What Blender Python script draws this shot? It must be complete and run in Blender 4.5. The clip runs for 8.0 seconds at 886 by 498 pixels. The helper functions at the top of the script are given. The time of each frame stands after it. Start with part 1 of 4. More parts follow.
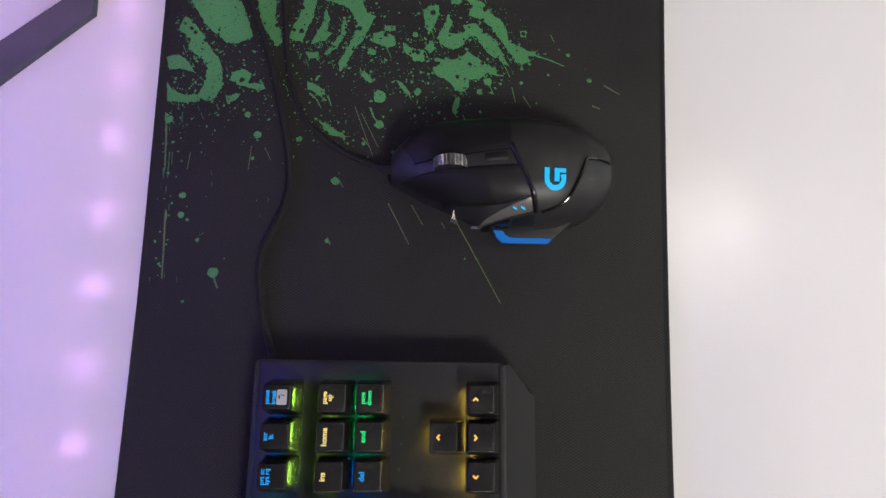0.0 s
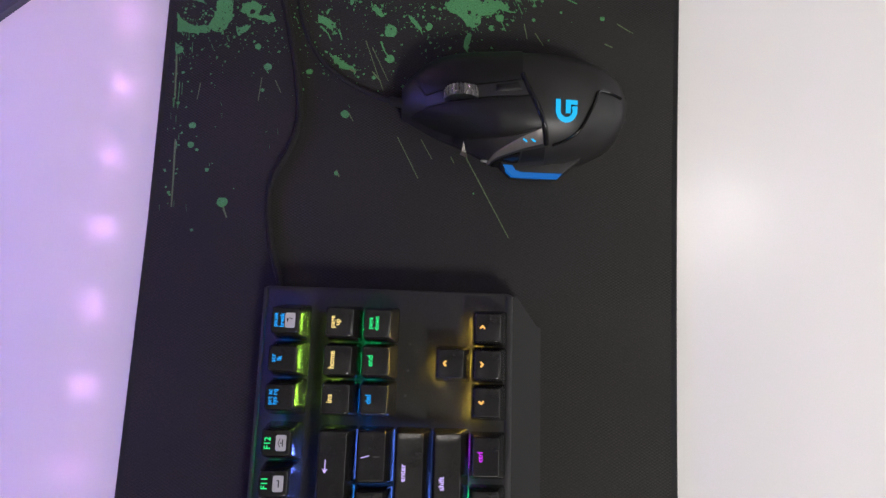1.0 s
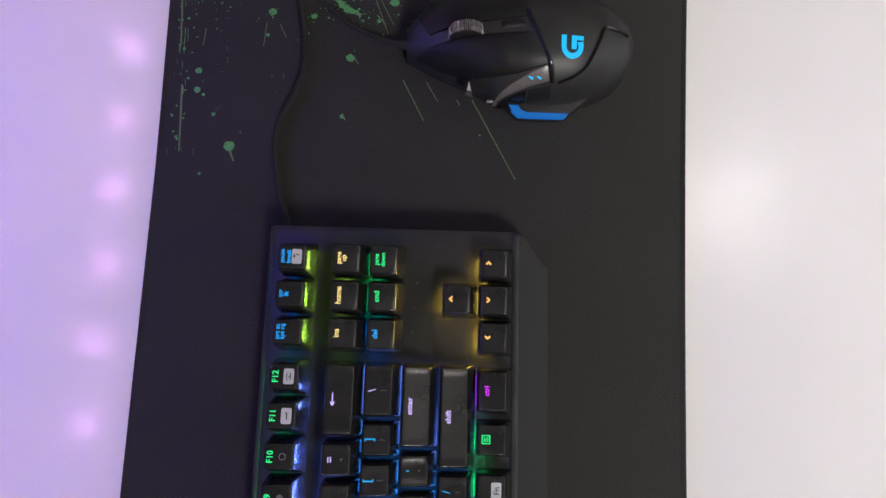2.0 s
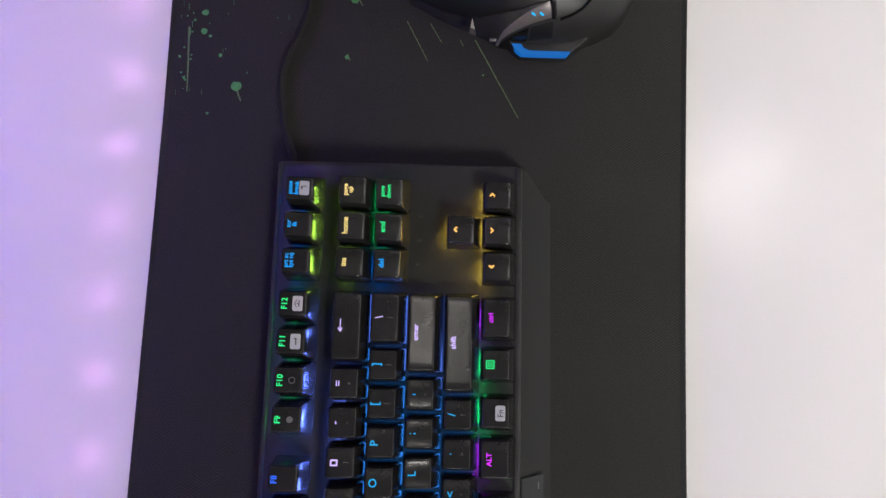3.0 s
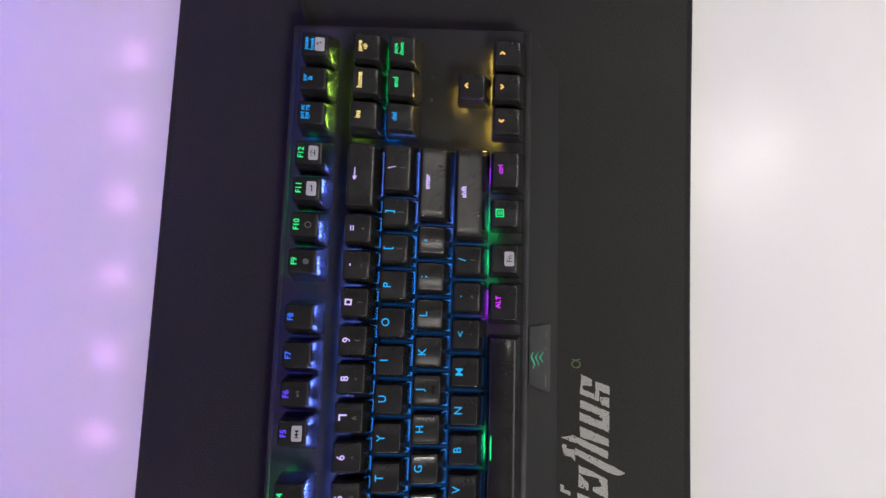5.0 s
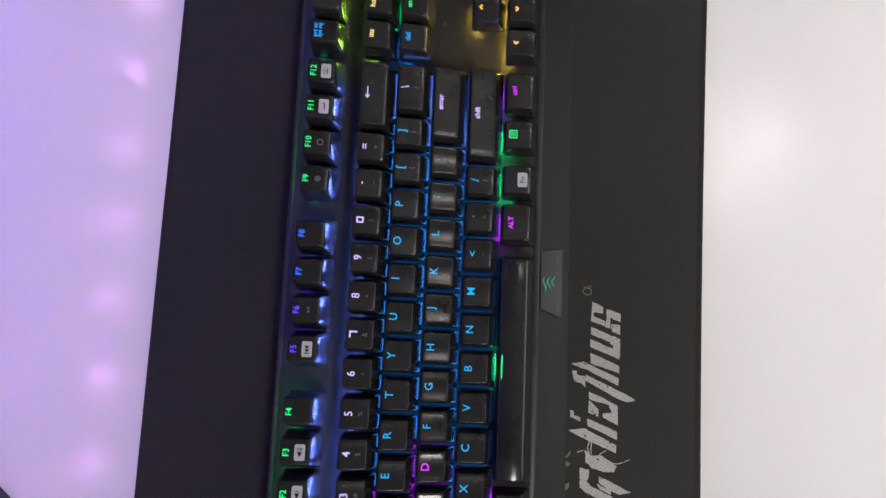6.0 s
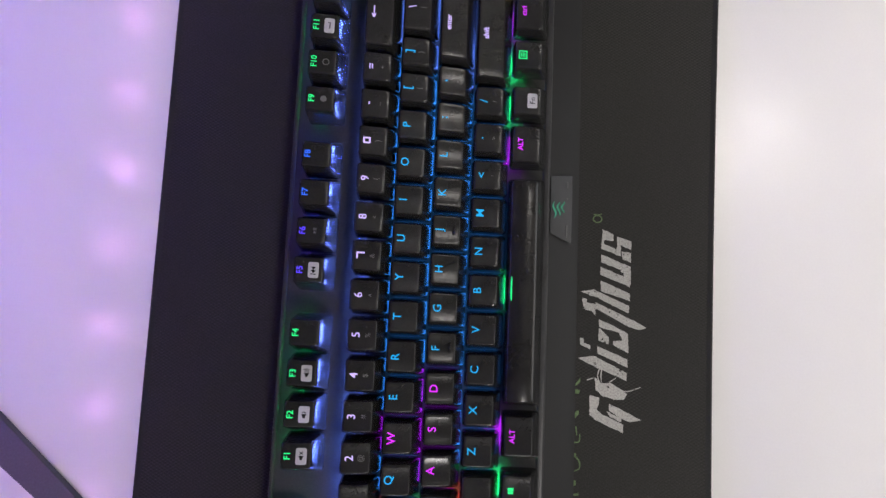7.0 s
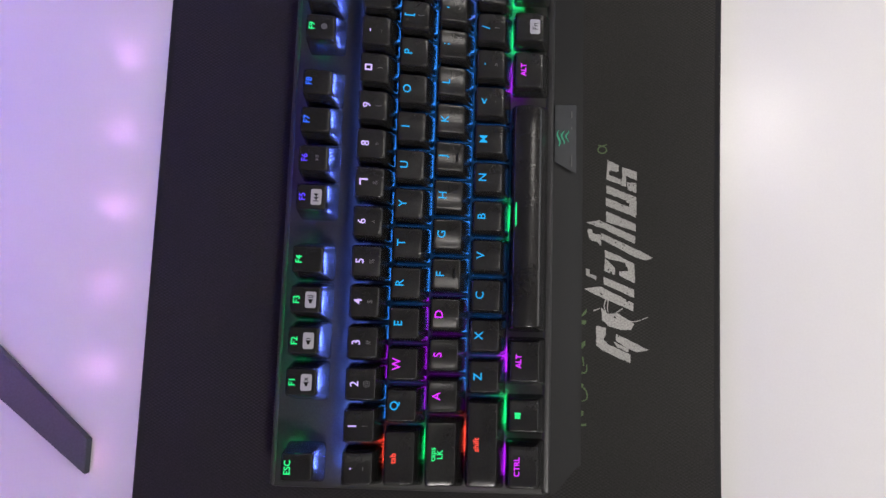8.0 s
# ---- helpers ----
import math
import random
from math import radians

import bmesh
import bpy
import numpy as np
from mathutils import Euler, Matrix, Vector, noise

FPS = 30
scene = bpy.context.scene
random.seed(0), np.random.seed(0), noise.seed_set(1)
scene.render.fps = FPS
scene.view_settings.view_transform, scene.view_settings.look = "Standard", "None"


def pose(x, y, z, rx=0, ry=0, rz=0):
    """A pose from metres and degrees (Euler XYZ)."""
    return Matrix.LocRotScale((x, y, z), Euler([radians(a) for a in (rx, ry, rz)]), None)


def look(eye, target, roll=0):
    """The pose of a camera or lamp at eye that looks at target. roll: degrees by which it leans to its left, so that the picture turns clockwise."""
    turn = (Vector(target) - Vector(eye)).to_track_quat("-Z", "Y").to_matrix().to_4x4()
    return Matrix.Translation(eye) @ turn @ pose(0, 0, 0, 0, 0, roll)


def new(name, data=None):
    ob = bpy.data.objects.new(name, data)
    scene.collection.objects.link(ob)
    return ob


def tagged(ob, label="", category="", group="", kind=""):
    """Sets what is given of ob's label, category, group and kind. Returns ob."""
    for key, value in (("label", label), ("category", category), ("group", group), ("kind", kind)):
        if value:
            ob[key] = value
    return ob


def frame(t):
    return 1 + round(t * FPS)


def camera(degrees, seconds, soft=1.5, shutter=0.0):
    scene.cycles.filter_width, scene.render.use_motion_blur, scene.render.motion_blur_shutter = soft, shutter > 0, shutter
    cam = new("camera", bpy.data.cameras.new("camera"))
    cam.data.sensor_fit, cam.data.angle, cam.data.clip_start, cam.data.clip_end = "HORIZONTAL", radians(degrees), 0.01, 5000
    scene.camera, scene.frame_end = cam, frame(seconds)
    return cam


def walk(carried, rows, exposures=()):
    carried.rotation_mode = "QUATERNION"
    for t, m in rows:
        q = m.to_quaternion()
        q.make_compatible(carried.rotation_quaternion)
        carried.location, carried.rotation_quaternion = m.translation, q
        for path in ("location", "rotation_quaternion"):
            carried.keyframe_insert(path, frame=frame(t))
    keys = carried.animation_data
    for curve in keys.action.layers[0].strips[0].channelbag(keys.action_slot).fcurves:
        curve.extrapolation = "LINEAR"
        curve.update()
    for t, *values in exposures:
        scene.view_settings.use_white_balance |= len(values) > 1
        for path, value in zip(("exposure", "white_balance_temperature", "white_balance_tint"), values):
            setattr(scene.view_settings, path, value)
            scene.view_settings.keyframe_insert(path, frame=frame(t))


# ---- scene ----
cam = camera(69.49, 8.0)
PATH = [
    (0, (0.0470, 0.3431, 0.3674), (0.1119, 0.7661, -1.5862), 9.67),
    (0.5, (0.0443, 0.3284, 0.3665), (0.1108, 0.7242, -1.5929), 11.00),
    (1, (0.0452, 0.3154, 0.3621), (0.0991, 0.6838, -1.6030), 10.29),
    (1.5, (0.0498, 0.3013, 0.3569), (0.0711, 0.6569, -1.6111), 5.23),
    (3, (0.0491, 0.2577, 0.3589), (0.0588, 0.5581, -1.6184), 3.29),
    (3.5, (0.0493, 0.2382, 0.3625), (0.0471, 0.5369, -1.6151), 0.93),
    (4, (0.0489, 0.2238, 0.3639), (0.0472, 0.5203, -1.6140), 1.06),
    (4.5, (0.0491, 0.2040, 0.3617), (0.0387, 0.4902, -1.6177), -0.56),
    (6, (0.0431, 0.1452, 0.3506), (0.0374, 0.4066, -1.6322), 1.20),
    (6.5, (0.0398, 0.1272, 0.3460), (0.0333, 0.3799, -1.6380), 1.35),
    (7, (0.0409, 0.1121, 0.3410), (0.0328, 0.3417, -1.6457), 0.41),
    (7.5, (0.0457, 0.0942, 0.3393), (0.0016, 0.3297, -1.6463), -8.53),
    (8, (0.0419, 0.0777, 0.3343), (0.0231, 0.3021, -1.6530), -3.03),
]
walk(cam, [(t, look(eye, target, roll)) for t, eye, target, roll in PATH])

# ---- light ----
world = bpy.data.worlds.new("world")
scene.world = world
world.use_nodes = True
sky = world.node_tree.nodes.new("ShaderNodeTexSky")
sky.sky_type, sky.sun_disc = "NISHITA", False
sky.sun_elevation, sky.sun_rotation = radians(35), radians(90)
world.node_tree.links.new(sky.outputs[0], world.node_tree.nodes["Background"].inputs[0])
world.node_tree.nodes["Background"].inputs[1].default_value = 0.12
scene.view_settings.exposure = 0.0

LAMP = (1.75, 1.25, 2.99)
CEIL = 3.32
lamp_data = bpy.data.lights.new("ceiling_bulb", "AREA")
lamp_data.shape, lamp_data.size = "DISK", 0.24
lamp_data.energy, lamp_data.color = 2.1, (1.0, 0.95, 0.9)
lamp_light = new("ceiling_bulb", lamp_data)
lamp_light.matrix_world = pose(LAMP[0], LAMP[1], LAMP[2])
tagged(lamp_light, kind="structure")

# added spot with no known source; brightens the right side of the desk
SPOT_AT, SPOT_TO = (1.20, -1.62, 2.06), (0.72, 0.10, 0.0)
spot_data = bpy.data.lights.new("added_spot_bulb", "SPOT")
spot_data.energy, spot_data.color = 590, (1.0, 0.955, 0.925)
spot_data.spot_size, spot_data.spot_blend, spot_data.shadow_soft_size = radians(35), 0.9, 0.45
spot_light = new("added_spot_bulb", spot_data)
spot_light.matrix_world = look(SPOT_AT, SPOT_TO)
tagged(spot_light, kind="structure")

# upward fill, added to bounce off the ceiling and lift the ambient level
bounce_data = bpy.data.lights.new("added_uplight_fill", "AREA")
bounce_data.shape, bounce_data.size = "DISK", 0.34
bounce_data.energy, bounce_data.color = 19, (1.0, 0.955, 0.92)
bounce_light = new("added_uplight_fill", bounce_data)
bounce_light.matrix_world = pose(LAMP[0], LAMP[1], LAMP[2] + 0.075, 180)
tagged(bounce_light, kind="structure")

# soft side fill, added to brighten the room; no window is known here
side_fill_data = bpy.data.lights.new("added_side_fill", "AREA")
side_fill_data.shape, side_fill_data.size, side_fill_data.size_y = "RECTANGLE", 2.0, 1.3
side_fill_data.energy, side_fill_data.color = 4, (1.0, 0.96, 0.93)
side_fill_light = new("added_side_fill", side_fill_data)
side_fill_light.matrix_world = look((2.38, 0.3, 0.95), (0.0, 0.3, 0.6))
tagged(side_fill_light, kind="structure")


# ---- materials ----
def material(name, color, rough=0.5, metal=0.0, grain=0.0, grain_scale=400.0, stain=0.0, stain_scale=12.0, bump=0.0, spec=0.5, coat=0.0, vary=0.08):
    """A surface with fine grain, broad stains and relief, at real-world size."""
    m = bpy.data.materials.new(name)
    m.use_nodes = True
    nt = m.node_tree
    b = nt.nodes["Principled BSDF"]
    b.inputs["Roughness"].default_value = rough
    b.inputs["Metallic"].default_value = metal
    b.inputs["Specular IOR Level"].default_value = spec
    b.inputs["Coat Weight"].default_value = coat
    co = nt.nodes.new("ShaderNodeTexCoord")
    fine = nt.nodes.new("ShaderNodeTexNoise")
    fine.inputs["Scale"].default_value, fine.inputs["Detail"].default_value = grain_scale, 6
    broad = nt.nodes.new("ShaderNodeTexNoise")
    broad.inputs["Scale"].default_value, broad.inputs["Detail"].default_value = stain_scale, 4
    for n in (fine, broad):
        nt.links.new(co.outputs["Object"], n.inputs["Vector"])
    prev = None
    value = (*color, 1)
    for n, k in ((fine, grain), (broad, stain)):
        mr = nt.nodes.new("ShaderNodeMapRange")
        mr.inputs["From Min"].default_value, mr.inputs["From Max"].default_value = 0.3, 0.7
        mr.inputs["To Min"].default_value, mr.inputs["To Max"].default_value = 1 - k, 1 + k
        nt.links.new(n.outputs["Fac"], mr.inputs["Value"])
        mul = nt.nodes.new("ShaderNodeMix")
        mul.data_type, mul.blend_type = "RGBA", "MULTIPLY"
        mul.inputs[0].default_value = 1
        if prev is None:
            mul.inputs[6].default_value = value
        else:
            nt.links.new(prev, mul.inputs[6])
        nt.links.new(mr.outputs[0], mul.inputs[7])
        prev = mul.outputs[2]
    nt.links.new(prev, b.inputs["Base Color"])
    mr = nt.nodes.new("ShaderNodeMapRange")
    mr.inputs["To Min"].default_value, mr.inputs["To Max"].default_value = max(rough - vary, 0.02), min(rough + vary, 1)
    nt.links.new(broad.outputs["Fac"], mr.inputs["Value"])
    nt.links.new(mr.outputs[0], b.inputs["Roughness"])
    if bump:
        bp = nt.nodes.new("ShaderNodeBump")
        bp.inputs["Strength"].default_value, bp.inputs["Distance"].default_value = bump, 0.0003
        nt.links.new(fine.outputs["Fac"], bp.inputs["Height"])
        nt.links.new(bp.outputs[0], b.inputs["Normal"])
    return m


def glowing(name, color, strength):
    m = bpy.data.materials.new(name)
    m.use_nodes = True
    b = m.node_tree.nodes["Principled BSDF"]
    b.inputs["Base Color"].default_value = (*[0.02 + 0.05 * c for c in color], 1)
    b.inputs["Emission Color"].default_value = (*color, 1)
    b.inputs["Emission Strength"].default_value = strength
    b.inputs["Roughness"].default_value = 0.5
    b.inputs["Specular IOR Level"].default_value = 0.15
    if strength < 2:  # too faint to light anything else
        m.cycles.emission_sampling = "NONE"
    return m


def cloth_material(name, color, weave=0.35):
    """Woven cloth: staggered rows of tiny raised loops, clearer in some patches than in others, with soft wear."""
    m = material(name, color, rough=0.85, grain=0.3, grain_scale=1300, stain=0.14, stain_scale=9, spec=0.25)
    nt = m.node_tree
    b = nt.nodes["Principled BSDF"]
    co = nt.nodes.new("ShaderNodeTexCoord")
    sep = nt.nodes.new("ShaderNodeSeparateXYZ")
    nt.links.new(co.outputs["Object"], sep.inputs[0])

    def calc(op, a, c=None):
        n = nt.nodes.new("ShaderNodeMath")
        n.operation = op
        for i, v in enumerate((a, c)):
            if v is None:
                continue
            if isinstance(v, (int, float)):
                n.inputs[i].default_value = v
            else:
                nt.links.new(v, n.inputs[i])
        return n.outputs[0]
    loops = calc("MULTIPLY", calc("COSINE", calc("MULTIPLY", sep.outputs[0], 2 * math.pi / 0.0028)), calc("COSINE", calc("MULTIPLY", sep.outputs[1], 2 * math.pi / 0.0017)))
    patch = nt.nodes.new("ShaderNodeTexNoise")
    patch.inputs["Scale"].default_value = 17
    nt.links.new(co.outputs["Object"], patch.inputs["Vector"])
    mr = nt.nodes.new("ShaderNodeMapRange")
    mr.inputs["From Min"].default_value, mr.inputs["From Max"].default_value = 0.42, 0.68
    mr.inputs["To Min"].default_value, mr.inputs["To Max"].default_value = 0.06, 0.5
    nt.links.new(patch.outputs["Fac"], mr.inputs["Value"])
    shade = calc("ADD", calc("MULTIPLY", loops, calc("MULTIPLY", mr.outputs[0], weave)), 1.0)
    bp = nt.nodes.new("ShaderNodeBump")
    bp.inputs["Strength"].default_value, bp.inputs["Distance"].default_value = 0.25 * weave, 0.0003
    nt.links.new(loops, bp.inputs["Height"])
    nt.links.new(bp.outputs[0], b.inputs["Normal"])
    old = b.inputs["Base Color"].links[0].from_socket
    mul = nt.nodes.new("ShaderNodeMix")
    mul.data_type, mul.blend_type = "RGBA", "MULTIPLY"
    mul.inputs[0].default_value = 1
    nt.links.new(old, mul.inputs[6])
    nt.links.new(shade, mul.inputs[7])
    nt.links.new(mul.outputs[2], b.inputs["Base Color"])
    return m


M_DESK = material("white_laminate", (0.80, 0.79, 0.78), rough=0.158, vary=0.006, spec=0.45, grain=0.015, grain_scale=900, stain=0.02, stain_scale=5)
M_WALL = material("wall_paint", (0.75, 0.74, 0.73), rough=0.8, grain=0.03, stain=0.03, bump=0.1)
M_FLOOR = material("floor_wood", (0.25, 0.17, 0.11), rough=0.5, grain=0.2, grain_scale=40, stain=0.2)
M_PAD = cloth_material("black_cloth", (0.0262, 0.0252, 0.0240), 1.0)
M_STITCH = material("black_thread", (0.012, 0.012, 0.012), rough=0.8, grain=0.4, grain_scale=1500, bump=0.6)
M_GREEN = cloth_material("green_print", (0.085, 0.285, 0.105), 0.2)


def distressed(m, ink, low=0.56, high=0.60, scale=330):
    """Breaks a print up with small worn holes that show the cloth."""
    nt = m.node_tree
    b = nt.nodes["Principled BSDF"]
    co = nt.nodes.new("ShaderNodeTexCoord")
    n = nt.nodes.new("ShaderNodeTexNoise")
    n.inputs["Scale"].default_value, n.inputs["Detail"].default_value, n.inputs["Roughness"].default_value = scale, 5, 0.6
    nt.links.new(co.outputs["Object"], n.inputs["Vector"])
    mr = nt.nodes.new("ShaderNodeMapRange")
    mr.inputs["From Min"].default_value, mr.inputs["From Max"].default_value = low, high
    nt.links.new(n.outputs["Fac"], mr.inputs["Value"])
    mix = nt.nodes.new("ShaderNodeMix")
    mix.data_type = "RGBA"
    nt.links.new(mr.outputs[0], mix.inputs[0])
    nt.links.new(b.inputs["Base Color"].links[0].from_socket, mix.inputs[6])
    mix.inputs[7].default_value = (*ink, 1)
    nt.links.new(mix.outputs[2], b.inputs["Base Color"])


distressed(M_GREEN, (0.0265, 0.0254, 0.0246), 0.62, 0.66)
M_INK = cloth_material("dark_print", (0.0262, 0.0252, 0.0240), 0.6)
M_WHITE = cloth_material("white_print", (0.42, 0.41, 0.40), 0.2)
distressed(M_WHITE, (0.0265, 0.0254, 0.0246), 0.64, 0.68, 420)
M_DIMGREEN = cloth_material("olive_print", (0.12, 0.18, 0.085), 0.2)
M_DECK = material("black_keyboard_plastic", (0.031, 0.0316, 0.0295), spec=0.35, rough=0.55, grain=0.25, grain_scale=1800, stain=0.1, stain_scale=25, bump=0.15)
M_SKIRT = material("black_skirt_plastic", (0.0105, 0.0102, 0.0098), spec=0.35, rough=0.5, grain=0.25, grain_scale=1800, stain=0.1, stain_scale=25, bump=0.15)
M_EDGE = material("worn_black_edge", (0.026, 0.026, 0.027), rough=0.42, grain=0.2, grain_scale=700, stain=0.3, stain_scale=60)
M_CAP = material("black_keycap_plastic", (0.0170, 0.0170, 0.0163), rough=0.21, grain=0.2, grain_scale=1500, stain=0.2, stain_scale=70, bump=0.004)
M_BADGE = material("smoked_plastic", (0.028, 0.030, 0.032), rough=0.18, grain=0.1, stain=0.15, stain_scale=60)
M_BADGEMARK = material("green_badge_mark", (0.03, 0.35, 0.2), rough=0.4)
M_GREY = material("grey_legend", (0.10, 0.10, 0.10), rough=0.5)
M_BOX = material("pale_legend", (0.50, 0.50, 0.51), rough=0.5, grain=0.08, grain_scale=2500)
M_MOUSE = material("mouse_matte_black", (0.017, 0.0166, 0.0162), rough=0.45, grain=0.15, grain_scale=2200, stain=0.15, stain_scale=45, bump=0.15)
M_BUTTON = material("mouse_button_black", (0.0075, 0.0075, 0.0075), spec=0.35, rough=0.45, grain=0.15, grain_scale=2200, stain=0.15, stain_scale=45, bump=0.1)
M_GLOSS = material("gloss_black", (0.008, 0.008, 0.008), rough=0.12, stain=0.1)
M_DPI = material("brushed_grey", (0.17, 0.155, 0.145), rough=0.4, metal=0.4, grain=0.1, grain_scale=600)
M_WHEEL = material("wheel_metal", (0.38, 0.375, 0.38), rough=0.28, metal=1.0, grain=0.1)
M_RUBBER = material("cable_braid", (0.020, 0.0195, 0.019), rough=0.85, spec=0.2, grain=0.4, grain_scale=1400, bump=0.6)
M_STAND = material("dark_metal_paint", (0.080, 0.088, 0.115), rough=0.38, metal=0.2, grain=0.1, grain_scale=900, stain=0.06)
M_DARK = material("dark_plastic", (0.02, 0.02, 0.02), rough=0.4, grain=0.1, stain=0.1)
M_METAL = material("aluminium", (0.6, 0.6, 0.6), rough=0.3, metal=1.0, grain=0.05)
M_LED = glowing("violet_diode", (0.78, 0.34, 0.84), 36)
M_BACKLIGHT = glowing("violet_diffuser", (0.08, 0.12, 1.0), 27)
M_LAMPSHADE = material("white_shade", (0.8, 0.8, 0.78), rough=0.6, grain=0.02)

GLOW = {
    "green": (0.01, 0.85, 0.22), "blue": (0.0, 0.36, 0.76), "violet": (0.10, 0.05, 1.0), "royal": (0.02, 0.14, 1.0),
    "lavender": (0.62, 0.48, 1.0), "yellow": (1.0, 0.75, 0.25), "amber": (1.0, 0.52, 0.12), "red": (1.0, 0.07, 0.04),
    "magenta": (0.72, 0.02, 1.0), "sky": (0.0, 0.32, 0.85),
}
M_LEGEND = {k: glowing(k + "_legend", c, 1.2) for k, c in GLOW.items()}
DIODE = dict(GLOW, lavender=(0.20, 0.33, 1.5), yellow=(0.36, 0.68, 0.07), amber=(0.60, 0.41, 0.06), magenta=(0.36, 0.01, 0.75), blue=(0.0, 0.20, 1.0), sky=(0.0, 0.20, 1.0))
M_KEYLIGHT = {k: glowing(k + "_diode", c, 180.0) for k, c in DIODE.items()}
M_FRAMELIGHT = {k: glowing(k + "_light_frame", c, 7.0) for k, c in dict(DIODE, lavender=(0.12, 0.25, 1.0), blue=(0.04, 0.30, 1.0)).items()}
M_ROWLIGHT = {k: glowing(k + "_row_diode", c, 70.0) for k, c in DIODE.items()}
M_LOGO = glowing("cyan_logo", (0.0, 0.44, 0.84), 1.15)
M_WING = glowing("blue_edge", (0.0, 0.13, 0.48), 0.9)


# ---- mesh helpers ----
def part(name, bm, mat, parent=None, label="", smooth=True):
    me = bpy.data.meshes.new(name)
    bmesh.ops.recalc_face_normals(bm, faces=bm.faces)
    bm.to_mesh(me)
    bm.free()
    me.materials.append(mat)
    if smooth:
        for p in me.polygons:
            p.use_smooth = True
        me.set_sharp_from_angle(angle=radians(38))
    ob = new(name, me)
    if parent is not None:
        ob.parent = parent
    if label:
        ob["label"] = label
    return ob


def thing(name, label, category, at=(0, 0, 0), group=""):
    ob = new(name)
    ob.location = at
    ob.empty_display_size = 0.02
    return tagged(ob, label, category, group)


def add_box(bm, x0, x1, y0, y1, z0, z1, bevel=0.0, seg=2):
    made = bmesh.ops.create_cube(bm, size=1)["verts"]
    for v in made:
        v.co = Vector((x0 + (v.co.x + 0.5) * (x1 - x0), y0 + (v.co.y + 0.5) * (y1 - y0), z0 + (v.co.z + 0.5) * (z1 - z0)))
    if bevel:
        edges = list({e for v in made for e in v.link_edges})
        bmesh.ops.bevel(bm, geom=edges, offset=bevel, segments=seg, affect="EDGES", profile=0.5)
    return bm


def box(*a, **k):
    return add_box(bmesh.new(), *a, **k)


def round_rect(x0, x1, y0, y1, r, n=4):
    pts = []
    for cx, cy, a0 in ((x1 - r, y1 - r, 0), (x0 + r, y1 - r, 90), (x0 + r, y0 + r, 180), (x1 - r, y0 + r, 270)):
        for i in range(n + 1):
            a = radians(a0 + 90 * i / n)
            pts.append((cx + r * math.cos(a), cy + r * math.sin(a)))
    return pts


def edged_rect(x0, x1, y0, y1, r, n=3, m=6):
    """A rounded rectangle whose straight sides are cut into m pieces."""
    pts = round_rect(x0, x1, y0, y1, r, n)
    out = []
    for i, p in enumerate(pts):
        out.append(p)
        if i % (n + 1) == n:
            q = pts[(i + 1) % len(pts)]
            out += [(p[0] + (q[0] - p[0]) * k / m, p[1] + (q[1] - p[1]) * k / m) for k in range(1, m)]
    return out


def loft(rings, cap_bottom=True, cap_top=True):
    """Rings of equal length, each a list of 3D points, joined in order."""
    bm = bmesh.new()
    vs = [[bm.verts.new(p) for p in ring] for ring in rings]
    n = len(vs[0])
    for a, b in zip(vs, vs[1:]):
        for i in range(n):
            bm.faces.new((a[i], a[(i + 1) % n], b[(i + 1) % n], b[i]))
    if cap_bottom:
        bm.faces.new(vs[0])
    if cap_top:
        bm.faces.new(vs[-1])
    return bm


def slab(outline, z0, z1, edge=0.0006):
    """A plate with this outline and softened upper edge."""
    cx = sum(p[0] for p in outline) / len(outline)
    cy = sum(p[1] for p in outline) / len(outline)

    def shrink(d):
        out = []
        for x, y in outline:
            l = math.hypot(x - cx, y - cy)
            out.append((x - (x - cx) / l * d, y - (y - cy) / l * d))
        return out
    rings = [[(x, y, z0) for x, y in outline], [(x, y, z1 - edge) for x, y in outline],
             [(x, y, z1 - 0.3 * edge) for x, y in shrink(0.3 * edge)], [(x, y, z1) for x, y in shrink(edge)]]
    return loft(rings)


def tube(points, r, sides=8, smooth_steps=6):
    """A round cord along a smooth path through the points."""
    P = [Vector(p) for p in points]
    P = [P[0] * 2 - P[1]] + P + [P[-1] * 2 - P[-2]]
    path = []
    for i in range(1, len(P) - 2):
        for k in range(smooth_steps):
            t = k / smooth_steps
            a, b, c, d = P[i - 1:i + 3]
            path.append(0.5 * (2 * b + (c - a) * t + (2 * a - 5 * b + 4 * c - d) * t * t + (3 * b - a - 3 * c + d) * t ** 3))
    path.append(P[-2])
    rings = []
    for i, p in enumerate(path):
        d = (path[min(i + 1, len(path) - 1)] - path[max(i - 1, 0)]).normalized()
        side = d.cross(Vector((0, 0, 1))).normalized()
        up = side.cross(d)
        rings.append([p + r * (math.cos(2 * math.pi * k / sides) * side + math.sin(2 * math.pi * k / sides) * up) for k in range(sides)])
    return loft(rings)


def text_outline(words, size, bold=0.0):
    """The built-in font's shapes, centred, as vertices and faces in the plane."""
    cu = bpy.data.curves.new("legend", "FONT")
    cu.body, cu.size, cu.align_x, cu.align_y = words, size, "CENTER", "CENTER"
    cu.offset, cu.resolution_u = bold, 3
    ob = new("legend", cu)
    me = bpy.data.meshes.new_from_object(ob)
    vs = [tuple(v.co) for v in me.vertices]
    fs = [tuple(p.vertices) for p in me.polygons]
    bpy.data.objects.remove(ob)
    bpy.data.curves.remove(cu)
    bpy.data.meshes.remove(me)
    if vs:
        mx = (min(v[0] for v in vs) + max(v[0] for v in vs)) / 2
        my = (min(v[1] for v in vs) + max(v[1] for v in vs)) / 2
        vs = [(v[0] - mx, v[1] - my) for v in vs]
    return vs, fs


